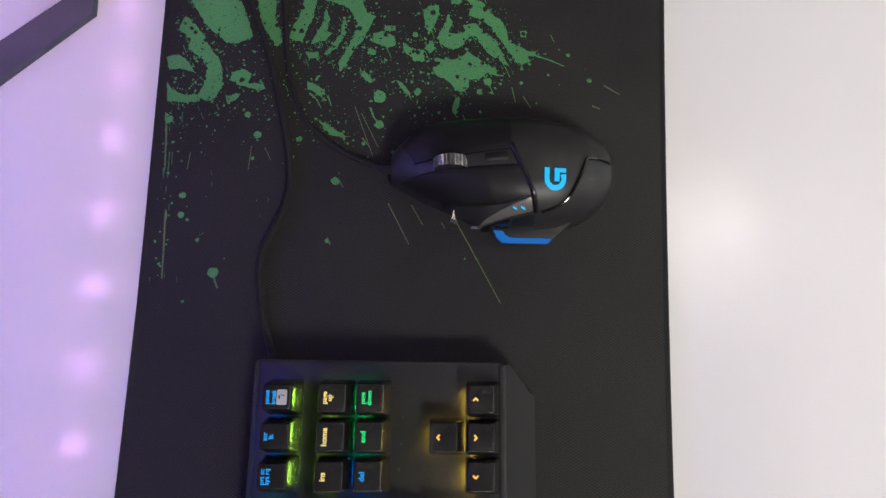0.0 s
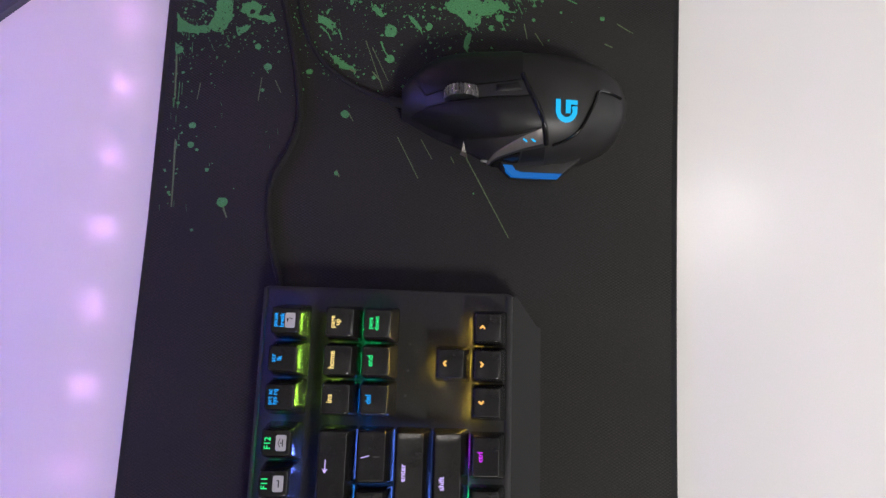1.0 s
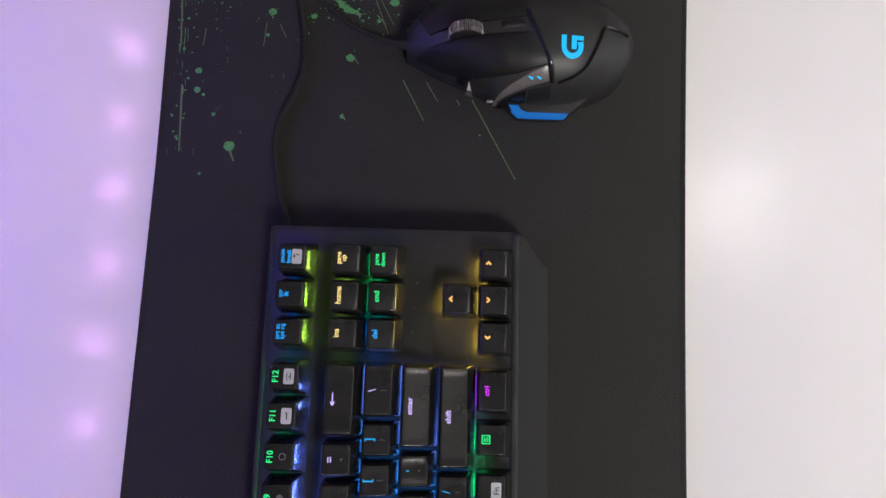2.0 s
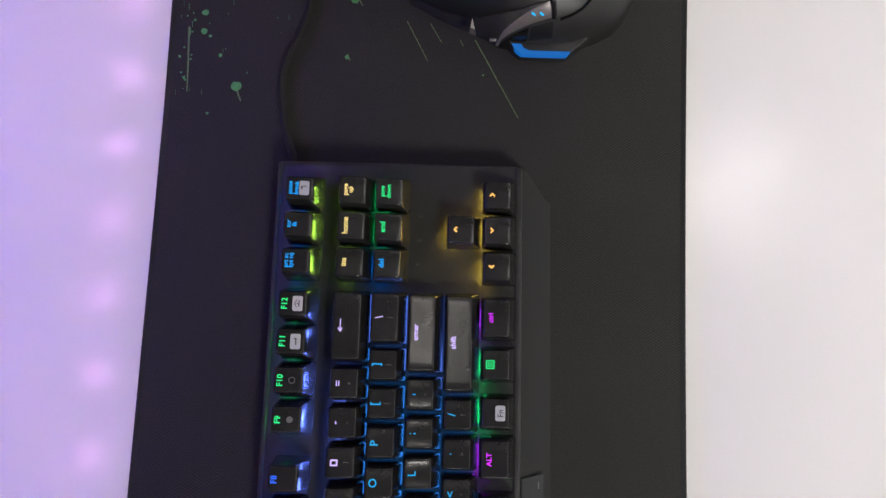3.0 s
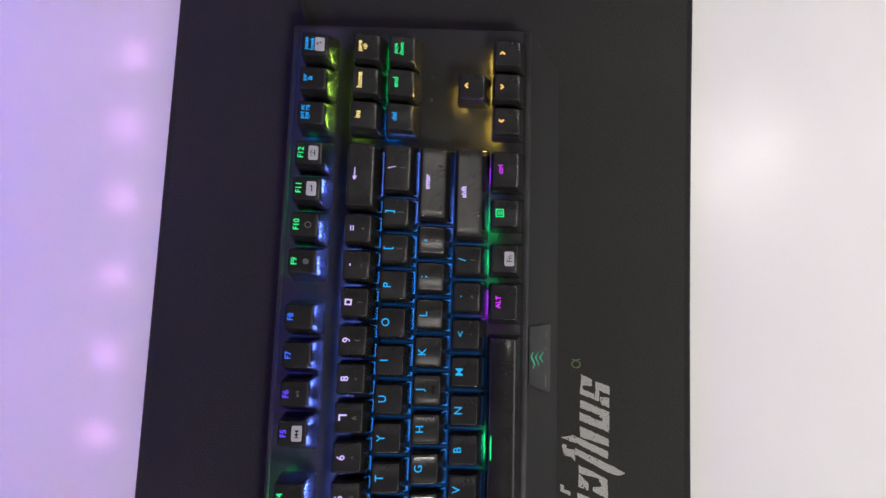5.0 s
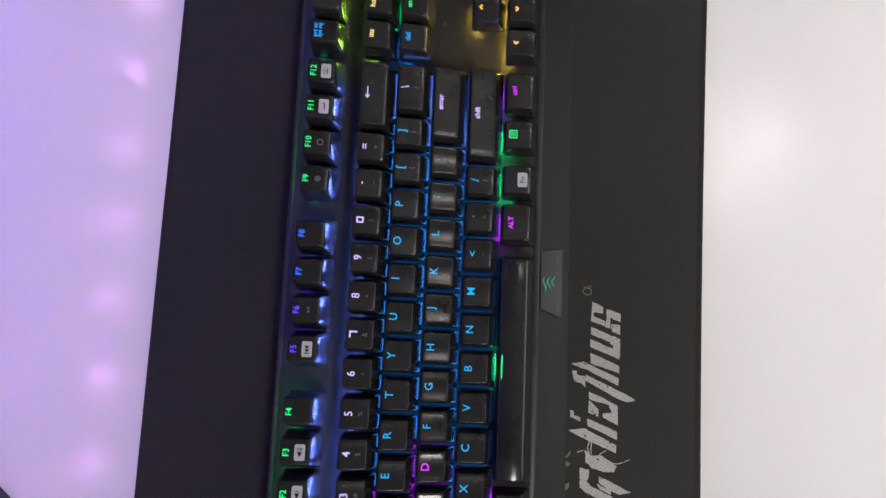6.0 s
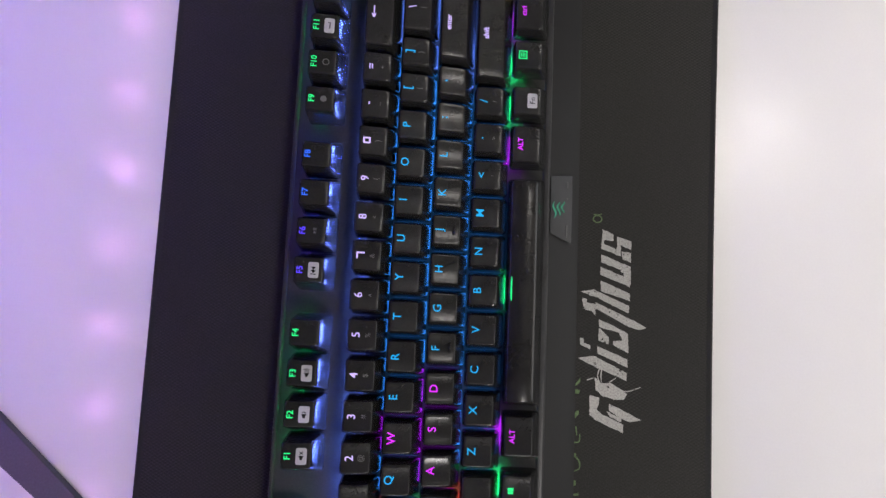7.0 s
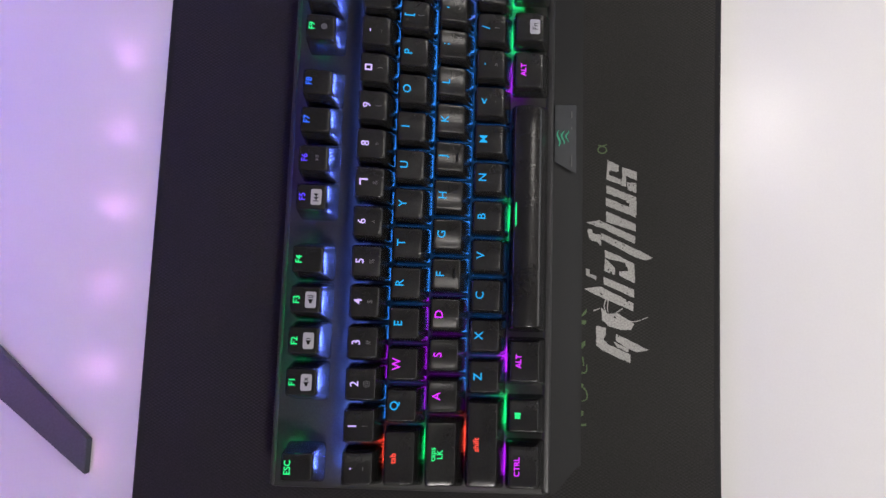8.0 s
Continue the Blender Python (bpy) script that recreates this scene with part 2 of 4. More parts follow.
# ---- room and desk ----
DESK = -0.003
wall_parts = [
    ("wall_north", (-1.6, 2.5, 2.2, 2.32, -0.75, CEIL)), ("wall_south", (-1.6, 2.5, -1.92, -1.8, -0.75, CEIL)),
    ("wall_west", (-1.72, -1.6, -1.92, 2.32, -0.75, CEIL)),
]
for name, b in wall_parts:
    tagged(part(name, box(*b), M_WALL), "plain pale painted room wall", "wall", kind="structure")
# the wall with an added, unseen window opening that lets sky fill in
bm = box(2.4, 2.52, -1.92, -0.72, -0.75, CEIL)
add_box(bm, 2.4, 2.52, 1.32, 2.32, -0.75, CEIL)
add_box(bm, 2.4, 2.52, -0.72, 1.32, -0.75, 0.28)
add_box(bm, 2.4, 2.52, -0.72, 1.32, 1.62, CEIL)
tagged(part("wall_east", bm, M_WALL, smooth=False), "plain pale wall with an opening added for fill light", "wall", kind="structure")
tagged(part("floor", box(-1.72, 2.52, -1.92, 2.32, -0.85, -0.75), M_FLOOR), "brown wooden room floor", "floor", kind="structure")
tagged(part("ceiling", box(-1.72, 2.52, -1.92, 2.32, CEIL, CEIL + 0.1), M_WALL), "plain white ceiling", "ceiling", kind="structure")

ceiling_lamp = thing("ceiling_lamp", "round white pendant lamp lit downwards, with an added upward fill", "lamp", (LAMP[0], LAMP[1], CEIL))
ring = round_rect(-0.19, 0.19, -0.19, 0.19, 0.1899, 8)
part("rod", box(-0.006, 0.006, -0.006, 0.006, -0.29, 0.0), M_METAL, ceiling_lamp)
bm = loft([[(x, y, -0.285) for x, y in ring], [(x * 1.01, y * 1.01, -0.315) for x, y in ring], [(x * 0.7, y * 0.7, -0.328) for x, y in ring], [(x * 0.7, y * 0.7, -0.30) for x, y in ring]])
part("shade", bm, M_LAMPSHADE, ceiling_lamp)

# unseen can and rod that hold the added spot
spot_lamp = thing("added_spotlight", "white spotlight added out of view to brighten the desk", "lamp", (SPOT_AT[0], SPOT_AT[1], CEIL))
ring = round_rect(-0.07, 0.07, -0.07, 0.07, 0.0699, 8)
part("can", loft([[(x * k, y * k, z) for x, y in ring] for k, z in ((1, -1.02), (1, -1.24), (0.92, -1.24), (0.92, -1.04))]), M_LAMPSHADE, spot_lamp)
part("rod", box(-0.008, 0.008, -0.008, 0.008, -1.03, 0.0), M_METAL, spot_lamp)

desk = thing("desk", "white glossy laminate desk top under the mouse pad", "desk", (0, 0, DESK))
part("tabletop", box(-0.52, 0.40, -0.75, 1.25, -0.025, 0, bevel=0.002), M_DESK, desk, smooth=False)
for x, y in ((-0.48, -0.71), (-0.48, 1.21), (0.36, -0.71), (0.36, 1.21)):
    part("leg", box(x - 0.025, x + 0.025, y - 0.025, y + 0.025, -0.747, -0.025, bevel=0.003), M_METAL, desk)

# ---- monitor on its two-legged stand ----
HUB = Vector((-0.475, 0.287, DESK))
monitor = thing("monitor", "monitor on a dark grey metal stand with splayed feet", "monitor", HUB)


def foot(tip_a, tip_b, back_a, back_b):
    """A flat tapered bar from the hub to a slanted tip."""
    pts = [Vector((*p, 0)) for p in (tip_a, tip_b, back_b, back_a)]
    pts = [p - Vector((HUB.x, HUB.y, 0)) for p in pts]
    rings = []
    for z, d in ((0.0, 0.0), (0.0035, 0.0), (0.0043, 0.0003), (0.0046, 0.0008)):
        c = sum(pts, Vector()) / 4
        rings.append([((p.x - (p.x - c.x) * d / (p - c).length * 2), (p.y - (p.y - c.y) * d / (p - c).length * 2), z) for p in pts])
    return loft(rings)


part("foot", foot((-0.162, 0.594), (-0.161, 0.569), (-0.470, 0.322), (-0.470, 0.273)), M_STAND, monitor)
part("foot", foot((-0.139, 0.012), (-0.139, -0.005), (-0.471, 0.303), (-0.471, 0.250)), M_STAND, monitor)
part("column", box(-0.03, 0.03, -0.04, 0.04, 0.002, 0.30, bevel=0.006), M_STAND, monitor)
part("neck", box(0.02, 0.215, -0.05, 0.05, 0.24, 0.29, bevel=0.005), M_STAND, monitor)
part("housing", box(0.21, 0.235, -0.31, 0.31, 0.179, 0.55, bevel=0.004), M_DARK, monitor)
part("screen", box(0.2352, 0.2362, -0.30, 0.30, 0.19, 0.54), M_GLOSS, monitor, "dark glossy screen")
part("backlight", box(0.034, 0.040, -0.32, 0.32, 0.185, 0.205, bevel=0.002), M_BACKLIGHT, monitor, "glowing violet light bar behind the screen")

led_strip = thing("led_strip", "strip of violet glowing diodes under the monitor", "light strip", (-0.231, 0.0, 0.1785 + DESK))
part("tape", box(-0.008, 0.008, -0.42, 1.0, -0.0012, 0.0003), M_BADGE, led_strip)
diode_mesh = None
for i in range(-6, 15):
    y = 0.0317 + 0.0653 * i
    if diode_mesh is None:
        d = part("diode", box(-0.0075, 0.0075, -0.0075, 0.0075, -0.0030, -0.0012, bevel=0.0003, seg=1), M_LED, led_strip)
        diode_mesh = d.data
    else:
        d = new("diode", diode_mesh)
        d.parent = led_strip
    d.location = (0, y, 0)

# ---- mouse pad ----
pad = thing("mouse_pad", "long black cloth mouse pad with green splatter print and stitched edge", "mouse pad", (0, 0, DESK))


def pad_right(y):
    """The front rim bows out a little."""
    return 0.1825 + 0.008 * y + 0.04 * y * y if y > 0 else 0.1825


def pad_left(y):
    return -0.1145 - 0.02 * max(0, y - 0.4)


PAD_L, PAD_Y0, PAD_Y1 = -0.1155, -0.185, 0.735
ys = [PAD_Y0 + 0.008 + (PAD_Y1 - PAD_Y0 - 0.016) * i / 24 for i in range(25)]
outline = [(pad_left(PAD_Y0) + 0.008, PAD_Y0), (pad_right(PAD_Y0) - 0.008, PAD_Y0)] + [(pad_right(y), y) for y in ys]
outline += [(pad_right(PAD_Y1) - 0.008, PAD_Y1), (pad_left(PAD_Y1) + 0.008, PAD_Y1)] + [(pad_left(y), y) for y in reversed(ys)]
part("cloth", slab(outline, 0.0001, 0.003, 0.0008), M_PAD, pad)


def stitched_border(points, closed_r=0.0014):
    """A row of slanted overcast stitches along the rim."""
    vs, fs = [], []
    for (x0, y0), (x1, y1) in zip(points, points[1:] + points[:1]):
        L = math.hypot(x1 - x0, y1 - y0)
        n = max(2, int(L / 0.0011))
        dx, dy = (x1 - x0) / L, (y1 - y0) / L
        for i in range(n):
            t = (i + 0.5) / n * L
            cx, cy = x0 + dx * t, y0 + dy * t
            w = 0.00062 * random.uniform(0.85, 1.1)
            inn = 0.0030 * random.uniform(0.9, 1.08)
            k = len(vs)
            lift = 0.0034 + random.uniform(0, 0.0002)
            for a, b, z in ((-w, -0.0002, 0.0004), (w, -0.0002, 0.0004), (-w, -0.0003, 0.0026), (w, -0.0003, 0.0026),
                            (-w * 0.8, 0.0008, lift), (w * 0.8, 0.0008, lift), (-w, inn, 0.0031), (w, inn, 0.0031)):
                a2 = a + b * 0.12
                vs.append((cx + dx * a2 - dy * b, cy + dy * a2 + dx * b, z))
            for j in (0, 2, 4):
                fs.append((k + j, k + j + 1, k + j + 3, k + j + 2))
    me = bpy.data.meshes.new("stitched_edge")
    me.from_pydata(vs, [], fs)
    me.materials.append(M_STITCH)
    ob = new("stitched_edge", me)
    ob.parent = pad
    return tagged(ob, "black overcast stitching round the rim", kind="stuff")


stitched_border(outline)


# ---- keyboard ----
U = 0.01905
keyboard = thing("keyboard", "black compact mechanical keyboard with rainbow backlit keys", "keyboard", (0, 0, 0))
KX0, KX1, KY0, KY1, DECK = -0.0405, 0.0925, -0.0035, 0.3565, 0.018
part("case", slab(round_rect(KX0, KX1, KY0, KY1, 0.0025, 3), 0.0002, DECK, 0.0012), M_DECK, keyboard)
part("front_ridge", box(KX1 - 0.0032, KX1 + 0.0008, KY0 + 0.001, KY1 - 0.001, DECK - 0.006, DECK + 0.0009, bevel=0.0011, seg=3), M_EDGE, keyboard)
part("back_ridge", box(KX0, KX0 + 0.0022, KY0 + 0.001, KY1 - 0.001, DECK - 0.004, DECK + 0.0006, bevel=0.0006), M_DECK, keyboard)
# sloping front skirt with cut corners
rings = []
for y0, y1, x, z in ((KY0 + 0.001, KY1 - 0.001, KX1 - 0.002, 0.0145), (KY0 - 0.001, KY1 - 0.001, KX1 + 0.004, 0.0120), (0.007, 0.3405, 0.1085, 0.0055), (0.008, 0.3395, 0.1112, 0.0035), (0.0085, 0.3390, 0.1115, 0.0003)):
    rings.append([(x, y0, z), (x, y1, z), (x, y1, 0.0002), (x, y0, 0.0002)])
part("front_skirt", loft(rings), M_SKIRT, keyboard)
badge = part("badge", loft([[(0.0945, 0.1605, 0.0135), (0.0945, 0.1905, 0.0135), (0.1065, 0.1925, 0.0085), (0.1065, 0.1560, 0.0085)],
                            [(0.0945, 0.1605, 0.0142), (0.0945, 0.1905, 0.0142), (0.1065, 0.1925, 0.0092), (0.1065, 0.1560, 0.0092)]]), M_BADGE, keyboard, "smoked plastic badge on the front edge")
bm = bmesh.new()
for k in range(3):  # three curling strokes
    last = None
    for i in range(13):
        u = i / 12
        x = 0.0966 + 0.0024 * k + 0.0008 * math.sin(6.3 * u + k)
        y = 0.1688 + 0.0016 * k + (0.0085 - 0.0012 * k) * u
        w = 0.00055 * math.sin(math.pi * (0.12 + 0.8 * u))
        pair = [bm.verts.new((x + d, y, 0.01455 - (x + d - 0.0945) * 0.4167)) for d in (-w, w)]
        if last:
            bm.faces.new((last[0], last[1], pair[1], pair[0]))
        last = pair
part("badge_mark", bm, M_BADGEMARK, badge, "green mark on the badge", smooth=False)
bm = bmesh.new()
for y0, y1 in ((0.1590, 0.1655), (0.1790, 0.1800), (0.1850, 0.1885)):
    bm.faces.new([bm.verts.new(p) for p in ((0.1035, y0, 0.0108), (0.1041, y0, 0.01055), (0.1041, y1, 0.01055), (0.1035, y1, 0.0108))])
part("badge_bar", bm, M_GREY, badge, smooth=False)

for i in range(3):
    x, y = [(38.4, 327.4), (37.7, 314.0), (37.0, 301.1)][i]
    dot = part("indicator", loft([[(r * math.cos(radians(a)), r * math.sin(radians(a)), z) for a in range(0, 360, 45)] for r, z in ((0.0010, DECK - 0.0005), (0.0010, DECK + 0.0002), (0.0007, DECK + 0.0003))]), M_EDGE, keyboard, "small grey unlit indicator dot")
    dot.location = (x / 1000, y / 1000, 0)

# rows: centre across the board, height of the cap top, slope of the top
ROW = {"F": (-0.0230, 0.0350, -0.14), "1": (0.0045, 0.0342, -0.18), "Q": (0.0045 + U, 0.0322, -0.16), "A": (0.0045 + 2 * U, 0.0312, -0.23),
       "Z": (0.0045 + 3 * U, 0.0306, -0.08), "S": (0.0045 + 4 * U, 0.0304, -0.05)}
BASE = 0.0209


def cap_shape(row, w):
    """Half sizes of the foot and the top, and the height of the top surface at a place on it."""
    _, zt, slope = ROW[row]
    lean = 0.0
    if (row, w) in (("A", 2.25), ("Z", 2.75)):  # enter and shift caps, tilted so their tops catch the lamp's highlight
        slope, lean = -0.255, 0.08
    hx, hy = 0.00922, w * U / 2 - 0.00032
    tx, ty = 0.0066, hy - (0.0034 if row == "F" else 0.0023)
    off = -0.0016
    dish = 0.0004 if lean else 0.00012 if w > 1.6 or row == "F" else 0.0008 if row == "A" else 0.0005

    def top(x, y):
        if row == "S" and w > 4:
            return zt + 0.0012 - 38 * (x - off) ** 2
        return zt + slope * (x - off) - lean * y - dish * (1 - min(1, (y / ty) ** 2))
    return hx, hy, tx, ty, off, top


def keycap(row, w):
    hx, hy, tx, ty, off, top = cap_shape(row, w)
    rings = []
    foot_ring = edged_rect(-hx, hx, -hy, hy, 0.0019)
    rings.append([(x, y, BASE) for x, y in foot_ring])
    rings.append([(x, y, BASE + 0.0009) for x, y in foot_ring])
    for f, drop in ((1.09, 0.0016), (1.035, 0.0006), (0.985, 0.00012), (0.94, 0.0)):
        gx, gy = tx + (f - 1) * tx, ty + (f - 1) * tx
        ring = edged_rect(off - gx, off + gx, -gy, gy, 0.0013)
        rings.append([(x, y, top(max(off - tx, min(off + tx, x)), max(-ty, min(ty, y))) - drop) for x, y in ring])
    for f in (0.8, 0.65, 0.5, 0.35, 0.2, 0.07):
        gx, gy = tx * f, ty * f
        ring = edged_rect(off - gx, off + gx, -gy, gy, min(0.0013, 0.6 * gx))
        rings.append([(x, y, top(x, y)) for x, y in ring])
    return loft(rings)


def on_cap(row, w, shapes, lift=0.00008):
    """Flat shapes (vertices, faces, place on the top) laid on the curved top."""
    *_, top = cap_shape(row, w)
    bm = bmesh.new()
    for vs, fs, (px, py) in shapes:
        made = []
        for a, b in vs:
            x, y = px - b, py + a
            made.append(bm.verts.new((x, y, top(x, y) + lift)))
        for f in fs:
            try:
                bm.faces.new([made[i] for i in f])
            except ValueError:
                pass
    return bm


def bar(w, h, dx=0.0, dy=0.0):
    return ([(dx - w / 2, dy - h / 2), (dx + w / 2, dy - h / 2), (dx + w / 2, dy + h / 2), (dx - w / 2, dy + h / 2)], [(0, 1, 2, 3)])


def merge(*shapes):
    vs, fs = [], []
    for v, f in shapes:
        k = len(vs)
        vs += list(v)
        fs += [tuple(i + k for i in face) for face in f]
    return vs, fs


def line(points, w):
    """A stroke of even width through points."""
    vs, fs = [], []
    for (x0, y0), (x1, y1) in zip(points, points[1:]):
        l = math.hypot(x1 - x0, y1 - y0)
        nx, ny = -(y1 - y0) / l * w / 2, (x1 - x0) / l * w / 2
        ex, ey = (x1 - x0) / l * w * 0.3, (y1 - y0) / l * w * 0.3
        k = len(vs)
        vs += [(x0 + nx - ex, y0 + ny - ey), (x0 - nx - ex, y0 - ny - ey), (x1 - nx + ex, y1 - ny + ey), (x1 + nx + ex, y1 + ny + ey)]
        fs.append((k, k + 1, k + 2, k + 3))
    return vs, fs


mm = 0.001
CHEVRON = {"up": line([(-1.1 * mm, -0.5 * mm), (0, 0.6 * mm), (1.1 * mm, -0.5 * mm)], 0.9 * mm), "down": line([(-1.1 * mm, 0.5 * mm), (0, -0.6 * mm), (1.1 * mm, 0.5 * mm)], 0.9 * mm),
           "left": line([(0.5 * mm, 1.1 * mm), (-0.6 * mm, 0), (0.5 * mm, -1.1 * mm)], 0.9 * mm), "right": line([(-0.5 * mm, 1.1 * mm), (0.6 * mm, 0), (-0.5 * mm, -1.1 * mm)], 0.9 * mm)}
BACK_ARROW = merge(line([(3.2 * mm, 0), (-2.6 * mm, 0)], 0.45 * mm), line([(-1.2 * mm, 0.9 * mm), (-2.8 * mm, 0), (-1.2 * mm, -0.9 * mm)], 0.55 * mm))
MENU = merge(line([(-1.9 * mm, -1.9 * mm), (1.9 * mm, -1.9 * mm), (1.9 * mm, 1.9 * mm), (-1.9 * mm, 1.9 * mm), (-1.9 * mm, -1.9 * mm)], 0.5 * mm),
             bar(2.2 * mm, 0.45 * mm, 0, 0.9 * mm), bar(2.2 * mm, 0.45 * mm), bar(2.2 * mm, 0.45 * mm, 0, -0.9 * mm))
WINDOW = merge(*[([(a * 1.45 * mm - 1.3 * mm, b * 1.3 * mm - 1.25 * mm - a * 0.12 * mm), (a * 1.45 * mm, b * 1.3 * mm - 1.25 * mm - a * 0.2 * mm),
                   (a * 1.45 * mm, b * 1.3 * mm + a * 0.1 * mm), (a * 1.45 * mm - 1.3 * mm, b * 1.3 * mm)], [(0, 1, 2, 3)]) for a in (0, 1) for b in (0, 1)])
MOON = ([(0.9 * mm * math.cos(a), 0.9 * mm * math.sin(a)) for a in [radians(-70 + 20 * i) for i in range(11)]]
        + [(0.1 * mm + 0.75 * mm * math.cos(a) - 0.1 * mm, 0.35 * mm + 0.75 * mm * math.sin(a)) for a in [radians(120 - 18 * i) for i in range(11)]], [tuple(range(22))])
PREV = merge(bar(0.3 * mm, 1.6 * mm, -1.3 * mm), ([(-1.1 * mm, 0), (0, 0.8 * mm), (0, -0.8 * mm)], [(0, 1, 2)]), ([(0, 0), (1.1 * mm, 0.8 * mm), (1.1 * mm, -0.8 * mm)], [(0, 1, 2)]))
SPEAKER = merge(bar(0.6 * mm, 0.8 * mm, -0.8 * mm), ([(-0.6 * mm, 0.4 * mm), (0.2 * mm, 0.9 * mm), (0.2 * mm, -0.9 * mm), (-0.6 * mm, -0.4 * mm)], [(0, 1, 2, 3)]))
WAVE = line([(0.6 * mm, 0.6 * mm), (0.85 * mm, 0), (0.6 * mm, -0.6 * mm)], 0.25 * mm)
WAVE2 = line([(1.1 * mm, 0.9 * mm), (1.4 * mm, 0), (1.1 * mm, -0.9 * mm)], 0.25 * mm)
CROSS = merge(line([(0.6 * mm, 0.5 * mm), (1.4 * mm, -0.5 * mm)], 0.25 * mm), line([(0.6 * mm, -0.5 * mm), (1.4 * mm, 0.5 * mm)], 0.25 * mm))
PULSE = merge(line([(-1.3 * mm, 0.3 * mm), (0, 0.9 * mm), (1.3 * mm, 0.3 * mm)], 0.2 * mm), bar(2.2 * mm, 0.3 * mm, 0, -0.5 * mm), bar(0.3 * mm, 0.6 * mm))
LOWBULB = merge(bar(2.2 * mm, 0.35 * mm, 0, -0.2 * mm), bar(0.3 * mm, 0.5 * mm, 1.0 * mm, 0.2 * mm))
RING = line([(1.25 * mm * math.cos(radians(a)), 1.25 * mm * math.sin(radians(a))) for a in range(0, 361, 30)], 0.35 * mm)
DISC = ([(1.3 * mm * math.cos(radians(a)), 1.3 * mm * math.sin(radians(a))) for a in range(0, 360, 30)], [tuple(range(12))])
NEXT_PAUSE = merge(([(-1.0 * mm, 0.7 * mm), (0, 0), (-1.0 * mm, -0.7 * mm)], [(0, 1, 2)]), bar(0.3 * mm, 1.3 * mm, 0.4 * mm), bar(0.3 * mm, 1.3 * mm, 1.0 * mm))


SQUARE_ZERO = line([(-1.2 * mm, -1.4 * mm), (1.2 * mm, -1.4 * mm), (1.2 * mm, 1.4 * mm), (-1.2 * mm, 1.4 * mm), (-1.2 * mm, -1.4 * mm)], 0.75 * mm)
SQUARE_SEVEN = line([(-1.3 * mm, 1.5 * mm), (1.3 * mm, 1.5 * mm), (1.3 * mm, -1.8 * mm)], 0.75 * mm)


def scaled(shape, k):
    return [(x * k, y * k) for x, y in shape[0]], shape[1]


def rounded(w, h, r=0.0006):
    p = round_rect(-w / 2, w / 2, -h / 2, h / 2, r, 3)
    return p, [tuple(range(len(p)))]


cap_cache, light_cache = {}, {}


def key(row, centre, w, colour, main, second=None, size=5.5, box_icon=None, plain_icon=None, main_at=None, words=""):
    """One keycap with its lit legend, printed second legend and the diode below it."""
    x0 = ROW[row][0]
    main_at = main_at or ((-5.7, 0) if row == "F" else (-4.6, 0))
    if (row, w) not in cap_cache:
        ob = part("keycap", keycap(row, w), M_CAP, keyboard)
        cap_cache[row, w] = ob.data
    else:
        ob = new("keycap", cap_cache[row, w])
        ob.parent = keyboard
    ob.location = (x0, centre, 0)
    ob["label"] = f"black keycap with a glowing {colour} {words or 'legend'}"
    shapes = []
    if isinstance(main, str):
        for i, word in enumerate(main.split("\n")):
            vs, fs = text_outline(word, size * mm * (1 if len(word) == 1 else 0.86), 0.00003 if len(word) == 1 else 0.00006)
            shapes.append((vs, fs, (main_at[0] * mm + i * 2.5 * mm, main_at[1] * mm)))
    elif main is not None:
        shapes.append((*main, (main_at[0] * mm, main_at[1] * mm)))
    if shapes:
        part("legend", on_cap(row, w, shapes), M_LEGEND[colour], ob, smooth=False)
    if second:
        vs, fs = text_outline(second, 3.4 * mm)
        part("shift_legend", on_cap(row, w, [(vs, fs, (1.0 * mm, 0))]), M_GREY, ob, smooth=False)
    if box_icon is not None:
        part("icon_box", on_cap(row, w, [(*rounded(7.6 * mm, 5.0 * mm, 0.0009), (0.8 * mm, main_at[1] * mm))]), M_BOX, ob, smooth=False)
        part("icon", on_cap(row, w, [(*scaled(box_icon, 1.0 if row == "S" else 1.5), (0.8 * mm, main_at[1] * mm))], 0.0003 if row == "F" else 0.0006), M_CAP, ob, smooth=False)
    if plain_icon is not None:
        part("icon", on_cap(row, w, [(*scaled(plain_icon, 1.2), (0.2 * mm, 0))]), M_GREY, ob, smooth=False)
    # a light frame under the letter keys, a single diode under the others
    framed = row in "QAZ" and centre < 15.2 * U and (w < 1.4 or colour == "lavender")
    style = (colour, w if framed else 0, row == "F")
    if style not in light_cache:
        if framed:
            h = w * U / 2 - 0.0017
            bm = bmesh.new()
            for x0_, x1_, y0_, y1_ in ((-0.0082, -0.0070, -h, h), (0.0072, 0.0080, -h, h), (-0.0070, 0.0072, -h, -h + 0.0008), (-0.0070, 0.0072, h - 0.0008, h)):
                add_box(bm, x0_, x1_, y0_, y1_, 0, 0.0010)
        else:
            bm = box(-0.0072, -0.0048, -0.006, 0.006, 0, 0.0012, bevel=0.0002, seg=1)
        d = part("key_light", bm, (M_FRAMELIGHT if framed else M_ROWLIGHT if row == "F" else M_KEYLIGHT)[colour], keyboard)
        light_cache[style] = d.data
    else:
        d = new("key_light", light_cache[style])
        d.parent = keyboard
    d.location = (x0, centre, DECK + 0.0004)
    if "switch" not in light_cache:
        h = part("switch", box(-0.0040, 0.0070, -0.0070, 0.0070, DECK + 0.0002, BASE - 0.0002, bevel=0.0004, seg=1), M_DARK, keyboard)
        light_cache["switch"] = h.data
    else:
        h = new("switch", light_cache["switch"])
        h.parent = keyboard
    h.location = (x0, centre, 0)
    return ob


